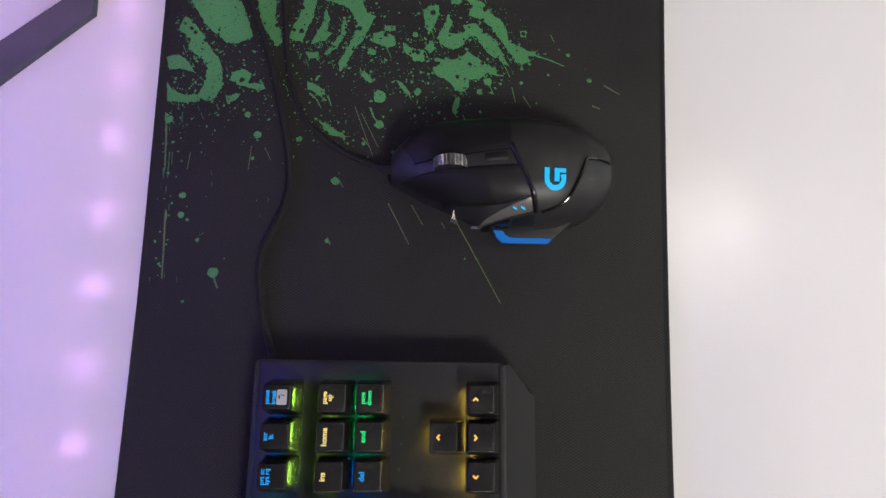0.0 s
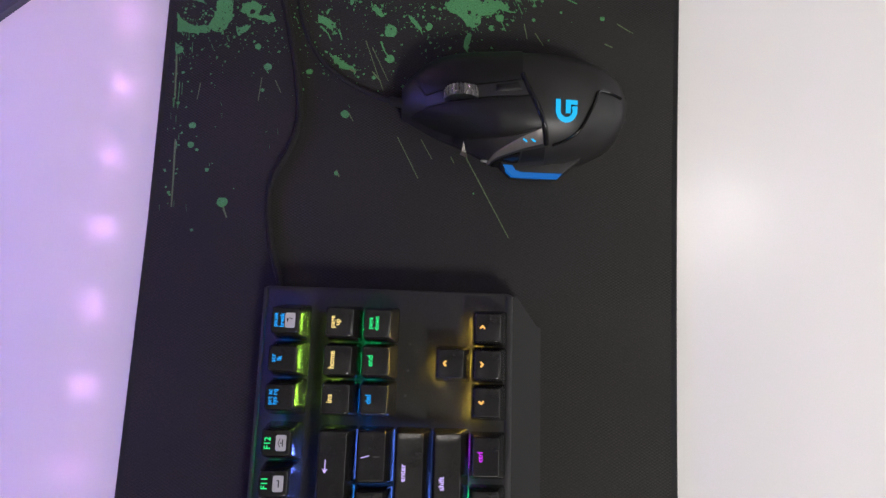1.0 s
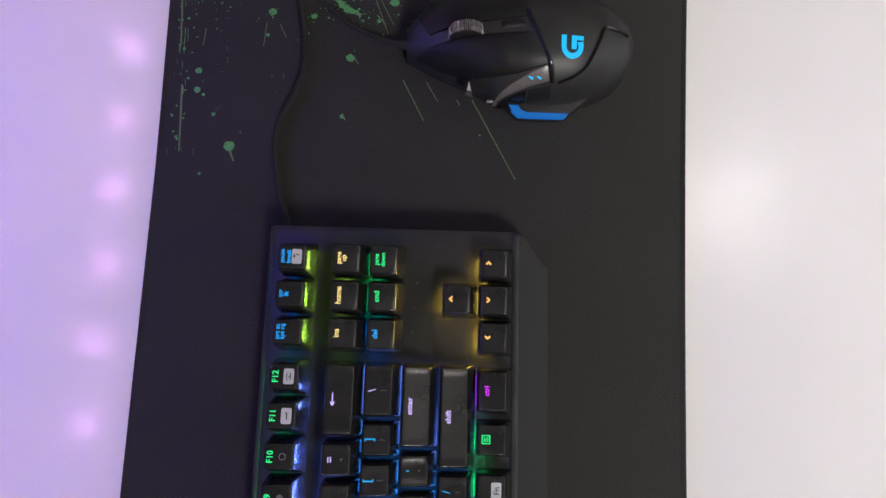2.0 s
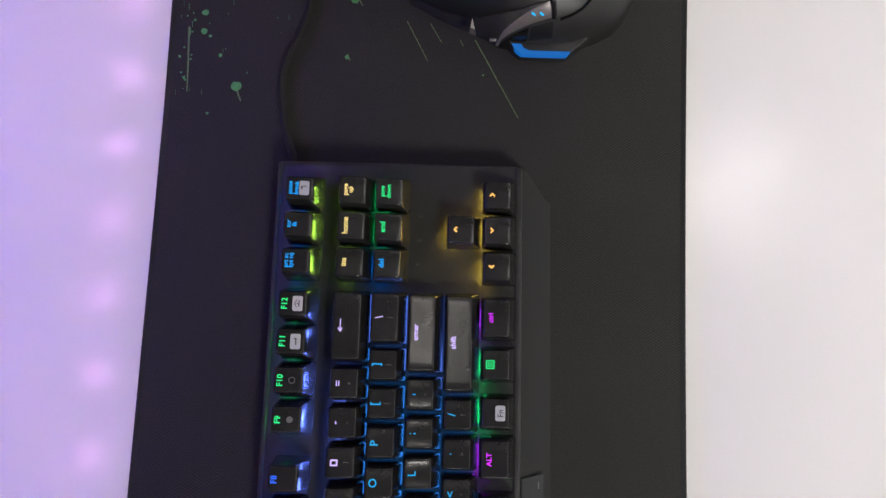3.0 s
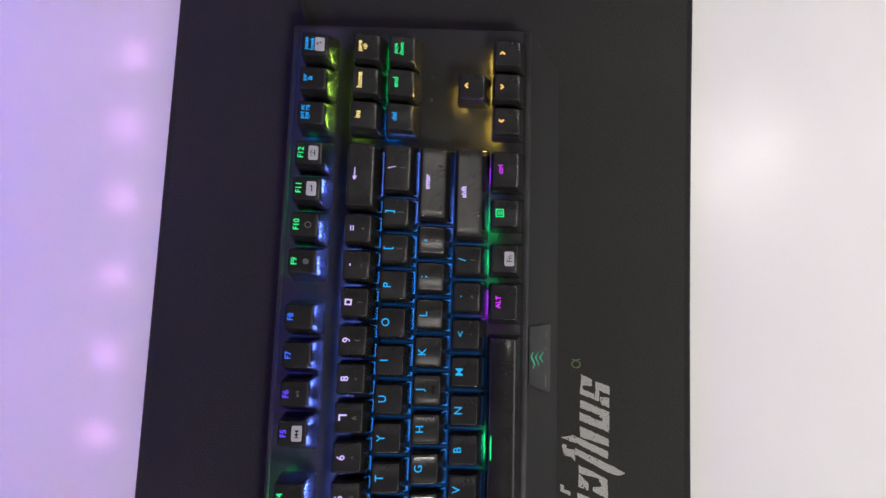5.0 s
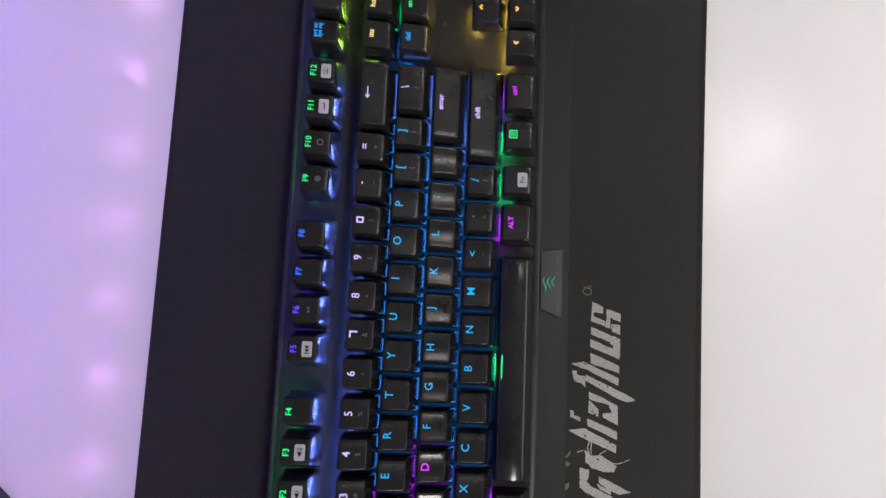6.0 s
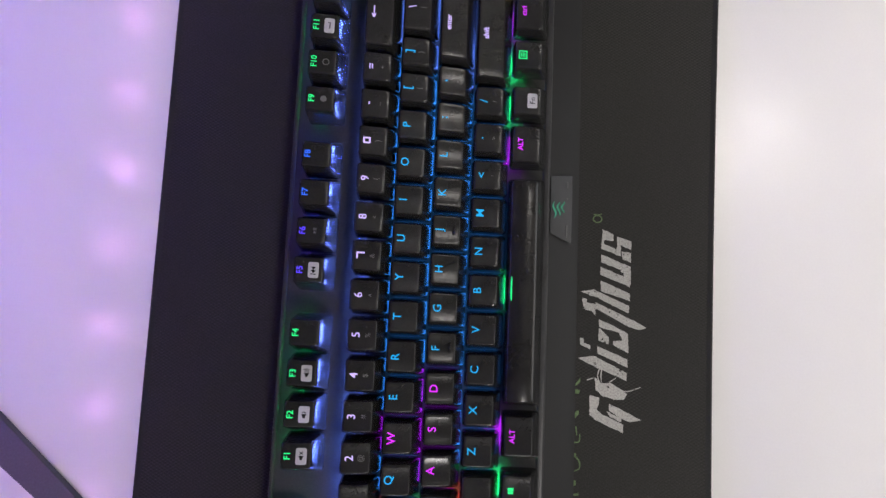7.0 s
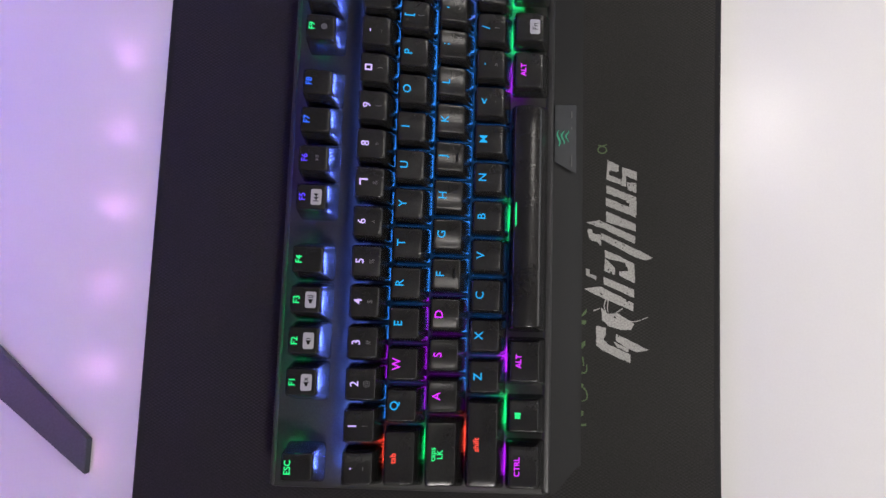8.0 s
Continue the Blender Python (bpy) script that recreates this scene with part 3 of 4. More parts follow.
# function row
key("F", 0.5 * U, 1, "green", "ESC", size=4.6, words="escape legend")
F_ICON = {"F1": merge(SPEAKER, CROSS), "F2": merge(SPEAKER, WAVE), "F3": merge(SPEAKER, WAVE, WAVE2), "F5": PREV, "F11": LOWBULB, "F12": PULSE}
F_PLAIN = {"F6": NEXT_PAUSE, "F9": DISC, "F10": RING}
for i in range(12):
    n = f"F{i + 1}"
    u = (2.5, 3.5, 4.5, 5.5, 7.07, 8.07, 9.07, 10.07, 11.55, 12.55, 13.55, 14.55)[i]
    c = "green" if i < 4 or i > 7 else ("violet" if i < 6 else "royal")
    key("F", u * U, 1, c, n, size=4.7, box_icon=F_ICON.get(n), plain_icon=F_PLAIN.get(n), words=n + " legend")
key("F", 15.7 * U, 1, "sky", "prt sc\nsys rq", size=3.7)
key("F", 16.7 * U, 1, "sky", "scr\nlk", size=3.8)
key("F", 17.7 * U, 1, "sky", "pause\nbreak", size=3.5, box_icon=MOON)
# number row
for i, (a, b) in enumerate(zip("`1234567890-=", "~!@#$%^&*()_+")):
    shape = {"0": SQUARE_ZERO, "7": SQUARE_SEVEN}.get(a, a)
    key("1", (0.5 + i) * U, 1, "lavender", shape, b, size=5.4, words=f"{a} legend")
key("1", 14 * U, 2, "lavender", BACK_ARROW, words="backspace arrow")
for u, a, b in ((15.7, "ins", "del"), (16.7, "home", "end"), (17.7, "page\nup", "page\ndown")):
    key("1", u * U, 1, "yellow", a, size=4.5 if "\n" not in a else 3.9)
    key("Q", u * U, 1, "sky" if b == "del" else "green", b, size=4.5 if "\n" not in b else 3.7)
# letter rows
key("Q", 0.75 * U, 1.5, "red", "tab", size=4.4)
for i, a in enumerate("QWERTYUIOP[]"):
    key("Q", (2 + i) * U, 1, "magenta" if a == "W" else "blue", a, {"[": "{", "]": "}"}.get(a), words=f"letter {a}" if a.isalpha() else "bracket")
key("Q", 14.25 * U, 1.5, "lavender", "\\", "|", words="backslash")
key("A", 0.875 * U, 1.75, "green", "caps\nLK", size=4.2)
for i, a in enumerate("ASDFGHJKL;'"):
    k = key("A", (2.25 + i) * U, 1, "magenta" if a in "ASD" else "blue", a, {"'": '"'}.get(a), words=f"letter {a}" if a.isalpha() else "mark")
    if a in "FJ":
        part("homing_bar", box(0.0018, 0.0026, -0.0019, 0.0019, 0.0300, 0.0313, bevel=0.0002, seg=1), M_CAP, k)
key("A", 13.875 * U, 2.25, "lavender", "enter", size=4.4)
key("Z", 1.125 * U, 2.25, "red", "shift", size=4.4)
for i, a in enumerate("ZXCVBNM,./"):
    key("Z", (2.75 + i) * U, 1, "blue", "<" if a == "," else a, {",": ",", ".": ">", "/": "?"}.get(a), words=f"letter {a}" if a.isalpha() else "mark")
key("Z", 13.625 * U, 2.75, "lavender", "shift", size=4.4)
# bottom row
key("S", 0.0119, 1.25, "magenta", "CTRL", size=4.2)
key("S", 0.0350, 1, "green", WINDOW, words="four-pane legend")
key("S", 0.0600, 1.22, "magenta", "ALT", size=4.2)
space = key("S", 0.1300, 5.93, "green", None, words="light below it")
part("status_light", loft([[(-0.0069 + 0.00055 * math.cos(a) * k, 0.0068 * math.sin(a) * k, z) for a in [math.pi * i / 8 for i in range(16)]] for k, z in ((1.0, 0.0296), (1.0, 0.0304), (0.8, 0.0306))]), M_LEGEND["green"], space, "thin green light line")
space["label"] = "long black rounded space bar"
key("S", 0.2025, 1.2, "magenta", "ALT", size=4.2)
key("S", 0.2250, 1, "green", None, box_icon=text_outline("Fn", 4.0 * mm), words="light and a boxed Fn")
key("S", 0.2490, 1, "green", MENU, words="menu symbol")
key("S", 0.2725, 1.25, "magenta", "ctrl", size=4.2)
# arrows
key("Z", 16.7 * U, 1, "amber", CHEVRON["up"], words="arrow")
key("S", 15.7 * U, 1, "amber", CHEVRON["left"], words="arrow")
key("S", 16.7 * U, 1, "amber", CHEVRON["down"], words="arrow")
key("S", 17.7 * U, 1, "amber", CHEVRON["right"], words="arrow")


# ---- gaming mouse ----
MX = [28, 32, 40, 50, 60, 70, 82, 96, 110, 124, 138, 148, 155, 159.5]
MR = [479, 484, 491, 496, 498, 499, 500, 501, 501, 499.5, 496.5, 492.5, 487.5, 479]
ML = [460, 458, 453.5, 448.5, 444.5, 440, 433.5, 431, 430.5, 432.5, 438, 443.5, 450, 460]
MT = [15, 20, 27, 32.5, 36, 38, 39.5, 40.5, 41, 39.5, 35, 29, 22, 14]


def mouse_section(x):
    """Right and left side and the height of the shell at this distance from the nose."""
    return tuple(float(np.interp(x * 1000, MX, a)) / 1000 for a in (MR, ML, MT))


def shell_height(x, y):
    r, l, t = mouse_section(x)
    v = (y - (r + l) / 2) / ((r - l) / 2)
    v = max(-0.995, min(0.995, v))
    return max(0.003, t * (1 - abs(v) ** 2.7) ** 0.52)


def shell_patch(lower, upper, off, n=26, m=10):
    """A plate that follows the shell between two edges given in mm, with a rim down to the shell."""
    def along(pts, k):
        d = [0]
        for a, b in zip(pts, pts[1:]):
            d.append(d[-1] + math.hypot(b[0] - a[0], b[1] - a[1]))
        s = k * d[-1]
        return Vector((float(np.interp(s, d, [p[0] for p in pts])), float(np.interp(s, d, [p[1] for p in pts])))) / 1000
    bm = bmesh.new()
    grid = []
    for i in range(n + 1):
        a, b = along(lower, i / n), along(upper, i / n)
        row = []
        for j in range(m + 1):
            p = a.lerp(b, j / m)
            edge = min(i, n - i, j * n / m, (m - j) * n / m)
            soft = 0.45 if edge == 0 else (0.85 if edge < 1.5 else 1.0)
            row.append(bm.verts.new((p.x, p.y, shell_height(p.x, p.y) + off * soft)))
        grid.append(row)
    for i in range(n):
        for j in range(m):
            bm.faces.new((grid[i][j], grid[i + 1][j], grid[i + 1][j + 1], grid[i][j + 1]))
    rim = [e for e in bm.edges if e.is_boundary]
    made = bmesh.ops.extrude_edge_only(bm, edges=rim)["geom"]
    for v in made:
        if isinstance(v, bmesh.types.BMVert):
            v.co.z -= off + 0.0006
    return bm


mouse = thing("gaming_mouse", "black wired gaming mouse with glowing blue lights on the pad", "mouse", (0, 0, 0))
rings = []
for i in range(46):
    x = (28 + (159.5 - 28) * (0.5 - 0.5 * math.cos(math.pi * i / 45))) / 1000
    r, l, t = mouse_section(x)
    ring = [(x, l, 0.001)]
    for k in range(41):
        a = math.pi * k / 40
        v = -math.copysign(abs(math.cos(a)) ** 0.75, math.cos(a))
        y = (r + l) / 2 + v * (r - l) / 2
        ring.append((x, y, 0.002 + (shell_height(x, y) - 0.003) if k not in (0, 40) else 0.002))
    ring.append((x, r, 0.001))
    rings.append(ring)
part("body", loft(rings), M_MOUSE, mouse)
part("thumb_panel", shell_patch([(50, 448.7), (62, 443.9), (72, 439.2), (82, 433.9), (96, 431.9), (111, 431.6)], [(50, 449.6), (64, 445), (78, 441.3), (92, 442), (108, 445)], 0.0004, 30, 8), M_DARK, mouse)
part("left_button", shell_patch([(33, 458.5), (48, 450.6), (66, 443.6), (86, 441.5), (107, 446)], [(42, 459), (60, 459.5), (80, 460.5), (98, 461.5)], 0.0011), M_BUTTON, mouse)
part("right_button", shell_patch([(42, 465), (60, 467.5), (80, 469), (94, 471)], [(33, 479), (48, 491.5), (72, 496), (96, 497.5)], 0.0011), M_BUTTON, mouse)
part("wheel_slot", shell_patch([(43, 459.6), (98, 462)], [(43, 464.4), (94, 470.4)], 0.0003, 20, 6), M_DARK, mouse)
part("dpi_button", shell_patch([(80, 463.6), (94, 464.6)], [(80, 467.6), (92, 469)], 0.0012, 8, 6), M_BUTTON, mouse)
arc = [(94.5, 474), (98.5, 464), (103, 455), (107, 446.5), (109.5, 438.5)]
part("gloss_trim", tube([(x / 1000, y / 1000, shell_height(x / 1000, y / 1000) + 0.0004) for x, y in arc], 0.0015, 10), M_GLOSS, mouse)
part("dpi_plate", shell_patch([(79, 434.2), (92, 436), (107.6, 438.8)], [(79, 435), (92, 440), (105.5, 445)], 0.0010, 18, 6), M_DPI, mouse, "brushed grey triangular plate")
for x in (95.5, 100):
    part("dpi_light", shell_patch([(x, 440.2), (x + 3.0, 438.6)], [(x + 0.9, 441.2), (x + 4.0, 439.5)], 0.0016, 4, 2), M_LOGO, mouse, "small glowing blue bar")
part("side_button", shell_patch([(81, 432.7), (96, 432.6)], [(82, 433.9), (96, 435.8)], 0.0012, 12, 4), M_GLOSS, mouse)
part("side_button", shell_patch([(97, 432.6), (110, 433)], [(97, 435.9), (109, 437.5)], 0.0012, 12, 4), M_BUTTON, mouse)
part("trigger_tip", loft([[(0.0625, 0.4350, 0.016), (0.0668, 0.4335, 0.016), (0.0645, 0.4410, 0.016)], [(0.0630, 0.4352, 0.0225), (0.0655, 0.4345, 0.0220), (0.0640, 0.4400, 0.0250)]]), M_DPI, mouse, "small worn grey metal tip")
wing = [(84, 437), (88, 430), (93, 425.6), (100, 425.2), (119, 425.4), (123, 428), (133, 437), (120, 442), (100, 442)]
part("thumb_clip", box(0.0745, 0.0785, 0.4318, 0.4334, 0.0125, 0.0145, bevel=0.0004, seg=1), M_METAL, mouse, "small bright metal clip")
part("thumb_rest", slab([(x / 1000, y / 1000) for x, y in wing], 0.003, 0.0118, 0.0015), M_MOUSE, mouse)
edge_light = [[(87.6, 431.6), (93, 431.4)], [(90, 427.6), (94.6, 428.8)], [(93, 425.1), (97.6, 427.5)], [(100, 424.9), (100, 427.4)], [(119.3, 424.9), (121.6, 427.3)]]
bm = bmesh.new()
vs = [[bm.verts.new((x / 1000, y / 1000, z)) for (x, y) in pair for z in (0.0085, 0.0124)] for pair in edge_light]
for a, b in zip(vs, vs[1:]):
    for q in ((0, 1), (1, 3), (3, 2), (2, 0)):
        bm.faces.new((a[q[0]], a[q[1]], b[q[1]], b[q[0]]))
bm.faces.new((vs[0][0], vs[0][1], vs[0][3], vs[0][2]))
bm.faces.new((vs[-1][0], vs[-1][1], vs[-1][3], vs[-1][2]))
part("edge_light", bm, M_WING, mouse, "glowing blue edge of the thumb rest")
groove = [(113, 438.5), (121, 441.5), (127, 446), (131.5, 454), (135.5, 463), (137.5, 468), (144, 469.3), (153, 469.5)]
part("rear_seam", tube([(x / 1000, y / 1000, shell_height(x / 1000, y / 1000) - 0.0001) for x, y in groove], 0.0008, 8), M_GLOSS, mouse)
# ribbed metal wheel
rings = []
for w, r in ((-0.0033, 0.0078), (-0.0031, 0.0096), (0.0031, 0.0096), (0.0033, 0.0078)):
    rings.append([((r + (0.0006 if (k // 2) % 2 else 0)) * math.cos(2 * math.pi * k / 112), w, (r + (0.0006 if (k // 2) % 2 else 0)) * math.sin(2 * math.pi * k / 112)) for k in range(112)])
wheel = part("scroll_wheel", loft(rings), M_WHEEL, mouse, "ribbed silver metal scroll wheel")
wheel.location = (0.0622, 0.4635, 0.0322)
# glowing mark on the palm rest: a hook and a bracket
bm = bmesh.new()
hook = [(-4.7, 6.0), (-4.7, 3.0)] + [(4.7 * math.cos(radians(a)), 0.2 + 4.7 * math.sin(radians(a))) for a in range(180, 361, 15)] + [(4.7, 2.2)]
stem = [(0.9, 6.0), (0.9, 4.0), (0.9, 2.0), (0.9, 0.0), (0.9, -1.2)]
for stroke, w in ((hook, 2.7), (stem, 2.8), ([(-0.5, 4.8), (2.5, 4.8), (6.0, 4.8)], 2.4), ([(2.9, 1.5), (4.2, 1.9), (6.0, 2.0)], 1.6)):
    pairs = []
    for i, (x, y) in enumerate(stroke):
        a, b = stroke[max(i - 1, 0)], stroke[min(i + 1, len(stroke) - 1)]
        l = math.hypot(b[0] - a[0], b[1] - a[1])
        nx, ny = -(b[1] - a[1]) / l * w / 2, (b[0] - a[0]) / l * w / 2
        pair = []
        for s in (1, -1):
            px, py = (118.4 + x + s * nx) / 1000, (454.3 + y + s * ny) / 1000
            pair.append(bm.verts.new((px, py, shell_height(px, py) + 0.0003)))
        pairs.append(pair)
    for a, b in zip(pairs, pairs[1:]):
        bm.faces.new((a[0], a[1], b[1], b[0]))
part("palm_light", bm, M_LOGO, mouse, "glowing cyan mark", smooth=False)
part("cable_boot", tube([(0.034, 0.4660, 0.013), (0.028, 0.4668, 0.011), (0.022, 0.4690, 0.008)], 0.0028, 10), M_RUBBER, mouse)

mouse_cable = thing("mouse_cable", "thin black braided mouse cable lying on the pad", "cable")
part("cord", tube([(0.022, 0.469, 0.008), (0.012, 0.4735, 0.004), (-0.007, 0.484, 0.0019), (-0.026, 0.502, 0.0019), (-0.037, 0.533, 0.0019), (-0.043, 0.580, 0.0019), (-0.052, 0.640, 0.0019), (-0.075, 0.700, 0.0019)], 0.0017, 8, 10), M_RUBBER, mouse_cable)
keyboard_cable = thing("keyboard_cable", "black braided keyboard cable winding over the pad", "cable")
part("cord", tube([(-0.034, 0.352, 0.006), (-0.036, 0.362, 0.0045), (-0.042, 0.380, 0.0026), (-0.046, 0.405, 0.0026), (-0.044, 0.422, 0.0026), (-0.036, 0.440, 0.0026), (-0.032, 0.458, 0.0026), (-0.035, 0.485, 0.0026),
                   (-0.043, 0.520, 0.0026), (-0.053, 0.552, 0.0026), (-0.068, 0.590, 0.0026), (-0.080, 0.650, 0.0026), (-0.084, 0.715, 0.0026)], 0.0021, 8, 10), M_RUBBER, keyboard_cable)


# ---- print on the pad: places in tenths of a millimetre ----
DROPS = [
    (190, 5180, 41), (190, 5000, 29), (-610, 5040, 20), (-540, 4910, 23), (-290, 4890, 19), (280, 4820, 13), (100, 4870, 13), (-560, 4760, 12),
    (420, 5220, 25), (810, 5230, 20), (1370, 5500, 13), (1500, 5330, 16), (480, 5430, 9), (1070, 5300, 12), (1240, 5360, 9), (400, 5610, 19),
    (-730, 4060, 32), (-60, 4630, 26), (-950, 4520, 20), (-950, 4400, 19), (-840, 4250, 12), (-90, 4260, 13), (-910, 4370, 10), (720, 4170, 6),
    (-890, 3890, 9),
]
STREAKS = [
    ((670, 4390), (930, 3910), 10),
    ((260, 4500), (390, 4250), 8),
    ((400, 4490), (470, 4370), 7),
    ((580, 4390), (600, 4350), 8),
    ((-1040, 4430), (-1020, 4020), 15),
    ((1590, 5300), (1690, 5240), 10),
    ((1510, 5160), (1560, 5140), 11),
    ((-730, 4040), (-700, 3970), 16),
    ((1080, 5210), (1130, 5130), 10),
    ((-580, 4690), (-570, 4840), 7),
    ((40, 5110), (160, 4790), 7),
    ((80, 5070), (190, 4850), 7),
    ((-930, 4790), (-940, 4680), 8),
    ((-490, 4830), (-450, 4750), 7),
    ((-40, 4640), (-10, 4590), 10),
    ((-90, 4280), (-70, 4240), 13),
    ((-1090, 4960), (-1070, 4680), 16),
    ((90, 4910), (140, 4850), 13),
    ((1010, 5270), (1030, 5170), 10),
    ((-140, 4970), (-10, 4900), 20),
]
import itertools

PRINT = 0.0030  # cloth surface above the desk
layer = itertools.count()


def ply(base, step=0.000004, n=60):
    """Each piece of ink lies a hair above the one before."""
    return PRINT + base + step * (next(layer) % n)


def ragged(points, step=0.0022, rough=0.0007):
    """A closed outline cut into short steps and shaken, as ink that ran."""
    out = []
    for a, b in zip(points, points[1:] + points[:1]):
        l = math.hypot(b[0] - a[0], b[1] - a[1])
        n = max(1, int(l / step))
        for i in range(n):
            t = i / n
            k = rough * (1 if random.random() < 0.75 else 1.6)
            out.append((a[0] + (b[0] - a[0]) * t + random.uniform(-k, k), a[1] + (b[1] - a[1]) * t + random.uniform(-k, k)))
    return out


def add_flat(bm, pts, z):
    vs = [bm.verts.new((x, y, z)) for x, y in pts]
    f = bm.faces.new(vs)
    bmesh.ops.triangulate(bm, faces=[f])


def add_spot(bm, x, y, r, z, n=9, wobble=0.25):
    vs = []
    for i in range(n):
        a = 2 * math.pi * i / n
        k = r * random.uniform(1 - wobble, 1 + wobble)
        vs.append(bm.verts.new((x + k * math.cos(a), y + k * math.sin(a), z)))
    bm.faces.new(vs)


def add_ribbon(bm, pts, w, z, steps=6, taper=0.0):
    P = [Vector((*p, 0)) for p in pts]
    P = [P[0] * 2 - P[1]] + P + [P[-1] * 2 - P[-2]]
    path = []
    for i in range(1, len(P) - 2):
        for k in range(steps):
            t = k / steps
            a, b, c, d = P[i - 1:i + 3]
            path.append(0.5 * (2 * b + (c - a) * t + (2 * a - 5 * b + 4 * c - d) * t * t + (3 * b - a - 3 * c + d) * t ** 3))
    path.append(P[-2])
    last = None
    for i, p in enumerate(path):
        d = (path[min(i + 1, len(path) - 1)] - path[max(i - 1, 0)]).normalized()
        s = Vector((-d.y, d.x, 0)) * w / 2 * (1 - taper * i / len(path))
        jit = random.uniform(0.9, 1.1)
        pair = [bm.verts.new((p.x + k * s.x * jit, p.y + k * s.y * jit, z + 0.000003 * i)) for k in (1, -1)]
        if last:
            bm.faces.new((last[0], last[1], pair[1], pair[0]))
        last = pair


T = 1e-4
centres = []


def green_patch(pts):
    """A run of green ink with an uneven rim, places in millimetres."""
    bm = bmesh.new()
    rim = ragged([(x / 1000, y / 1000) for x, y in pts], 0.0016, 0.00042)
    centres.extend(rim)
    add_flat(bm, rim, ply(0.00005))
    part("green_patch", bm, M_GREEN, pad, smooth=False)


def thin_line(pts, mat, name, w=0.0007):
    bm = bmesh.new()
    add_ribbon(bm, [(x / 1000, y / 1000) for x, y in pts], w, ply(0.00005), 5, 0.5)
    part(name, bm, mat, pad, smooth=False)


green_patch([(-113.6, 541.2), (-105.7, 542.6), (-99.3, 537.1), (-95.3, 531.1), (-100.6, 532.1), (-104.8, 533.1), (-110.9, 532.2)])
green_patch([(-107.7, 562.7), (-104.9, 569.5), (-98.4, 564.2), (-91.7, 555.5), (-86.3, 546), (-81.3, 540.7), (-78.4, 530.9), (-78.3, 521.5), (-81.2, 515), (-84.3, 511.9), (-89.2, 513.3), (-92.2, 516.2), (-89.4, 523), (-89.2, 528.3), (-87.6, 533.7), (-90.2, 538.9), (-96.5, 543.7), (-101, 547.4), (-99.9, 554), (-106.7, 558.9)])
green_patch([(-111.5, 524.2), (-107.9, 519.4), (-100.7, 515.9), (-94, 516.9), (-89.4, 515.5), (-91.8, 511.7), (-100.2, 510.7), (-110.1, 511.2)])
green_patch([(-110.7, 503.8), (-105, 501), (-105.7, 498), (-109.6, 495.7)])
green_patch([(-103.3, 582.3), (-71.8, 583.5), (-67.2, 574), (-63.5, 562.3), (-61.6, 556.5), (-71, 551.1), (-78.1, 552), (-82.7, 557), (-87.5, 559.5), (-92.6, 565.2), (-97.5, 573)])
green_patch([(-61.2, 583.9), (-48.7, 584.3), (-48.5, 570.7), (-45, 561), (-43.1, 553.2), (-46.5, 550.4), (-52.3, 558.8), (-56.2, 563.4)])
green_patch([(-31.6, 584.9), (-23, 585.3), (-24.8, 571.6), (-29.4, 559.6), (-30.8, 553.6), (-36.2, 554.6), (-39.1, 556.9), (-37.5, 565.2), (-33.6, 571.3)])
green_patch([(-16.9, 577.8), (-14.4, 570), (-15.4, 562), (-12.4, 560.1), (-16.8, 555.3), (-25.5, 552.6), (-22.4, 559.8), (-19.1, 565.8)])
green_patch([(-5.9, 572.2), (-3.1, 566.4), (-5.2, 556.5), (-9.5, 550.4), (-15.2, 545.2), (-16.7, 546.3), (-11.4, 553.1), (-7.1, 560.3)])
green_patch([(-18.4, 585.4), (5, 586.3), (9, 576), (14.4, 573.8), (10.2, 562.9), (6.2, 554.9), (0.2, 546.9), (-3, 539), (-6.3, 533.9), (-7.9, 540), (-3.4, 548.7), (1.7, 560.6), (2, 570.5), (-2.6, 578.4), (-9.2, 580.9)])
green_patch([(-28.7, 547.1), (-19.9, 547.4), (-19.3, 542.8), (-25.6, 542.6)])
green_patch([(-72.9, 531.8), (-66.2, 534), (-60.5, 531.5), (-62, 524.6), (-53.4, 524.9), (-51.4, 521.2), (-56.5, 520.3), (-68.8, 523.6), (-73.2, 526.5)])
green_patch([(-75.1, 515.9), (-66.6, 517.7), (-68, 513.9), (-74, 511.5)])
green_patch([(-25.8, 526.9), (-20.4, 524.4), (-15.1, 521.5), (-16.6, 516.9), (-20.2, 519.5), (-25.5, 521.9)])
green_patch([(13.1, 561), (20.2, 563.2), (26.7, 559.5), (27.6, 553.6), (22.3, 551.5), (14, 555.1)])
green_patch([(20, 567.2), (27.2, 567.4), (27.3, 563.5), (20.9, 563.2)])
green_patch([(10.6, 551.1), (15.3, 549.3), (15.1, 546.2), (10.8, 546.8)])
green_patch([(5.5, 536.6), (10.6, 533.7), (14.3, 528.1), (12.6, 526.9), (7.1, 531.7)])
green_patch([(28.3, 529.7), (33.6, 526.8), (37.3, 521.2), (38.4, 517.8), (32.7, 523)])
green_patch([(31.8, 555.7), (40.1, 550.9), (45.5, 550.3), (46.3, 542.6), (40.3, 543.1), (33.4, 549.1)])
green_patch([(44.9, 578.9), (49.2, 582.2), (54.3, 582.4), (55.1, 576.4), (51.6, 568.3), (48.8, 562.2), (45.9, 566.9)])
green_patch([(46.1, 552.3), (50.7, 558.3), (52.6, 551.3), (49.1, 548.5)])
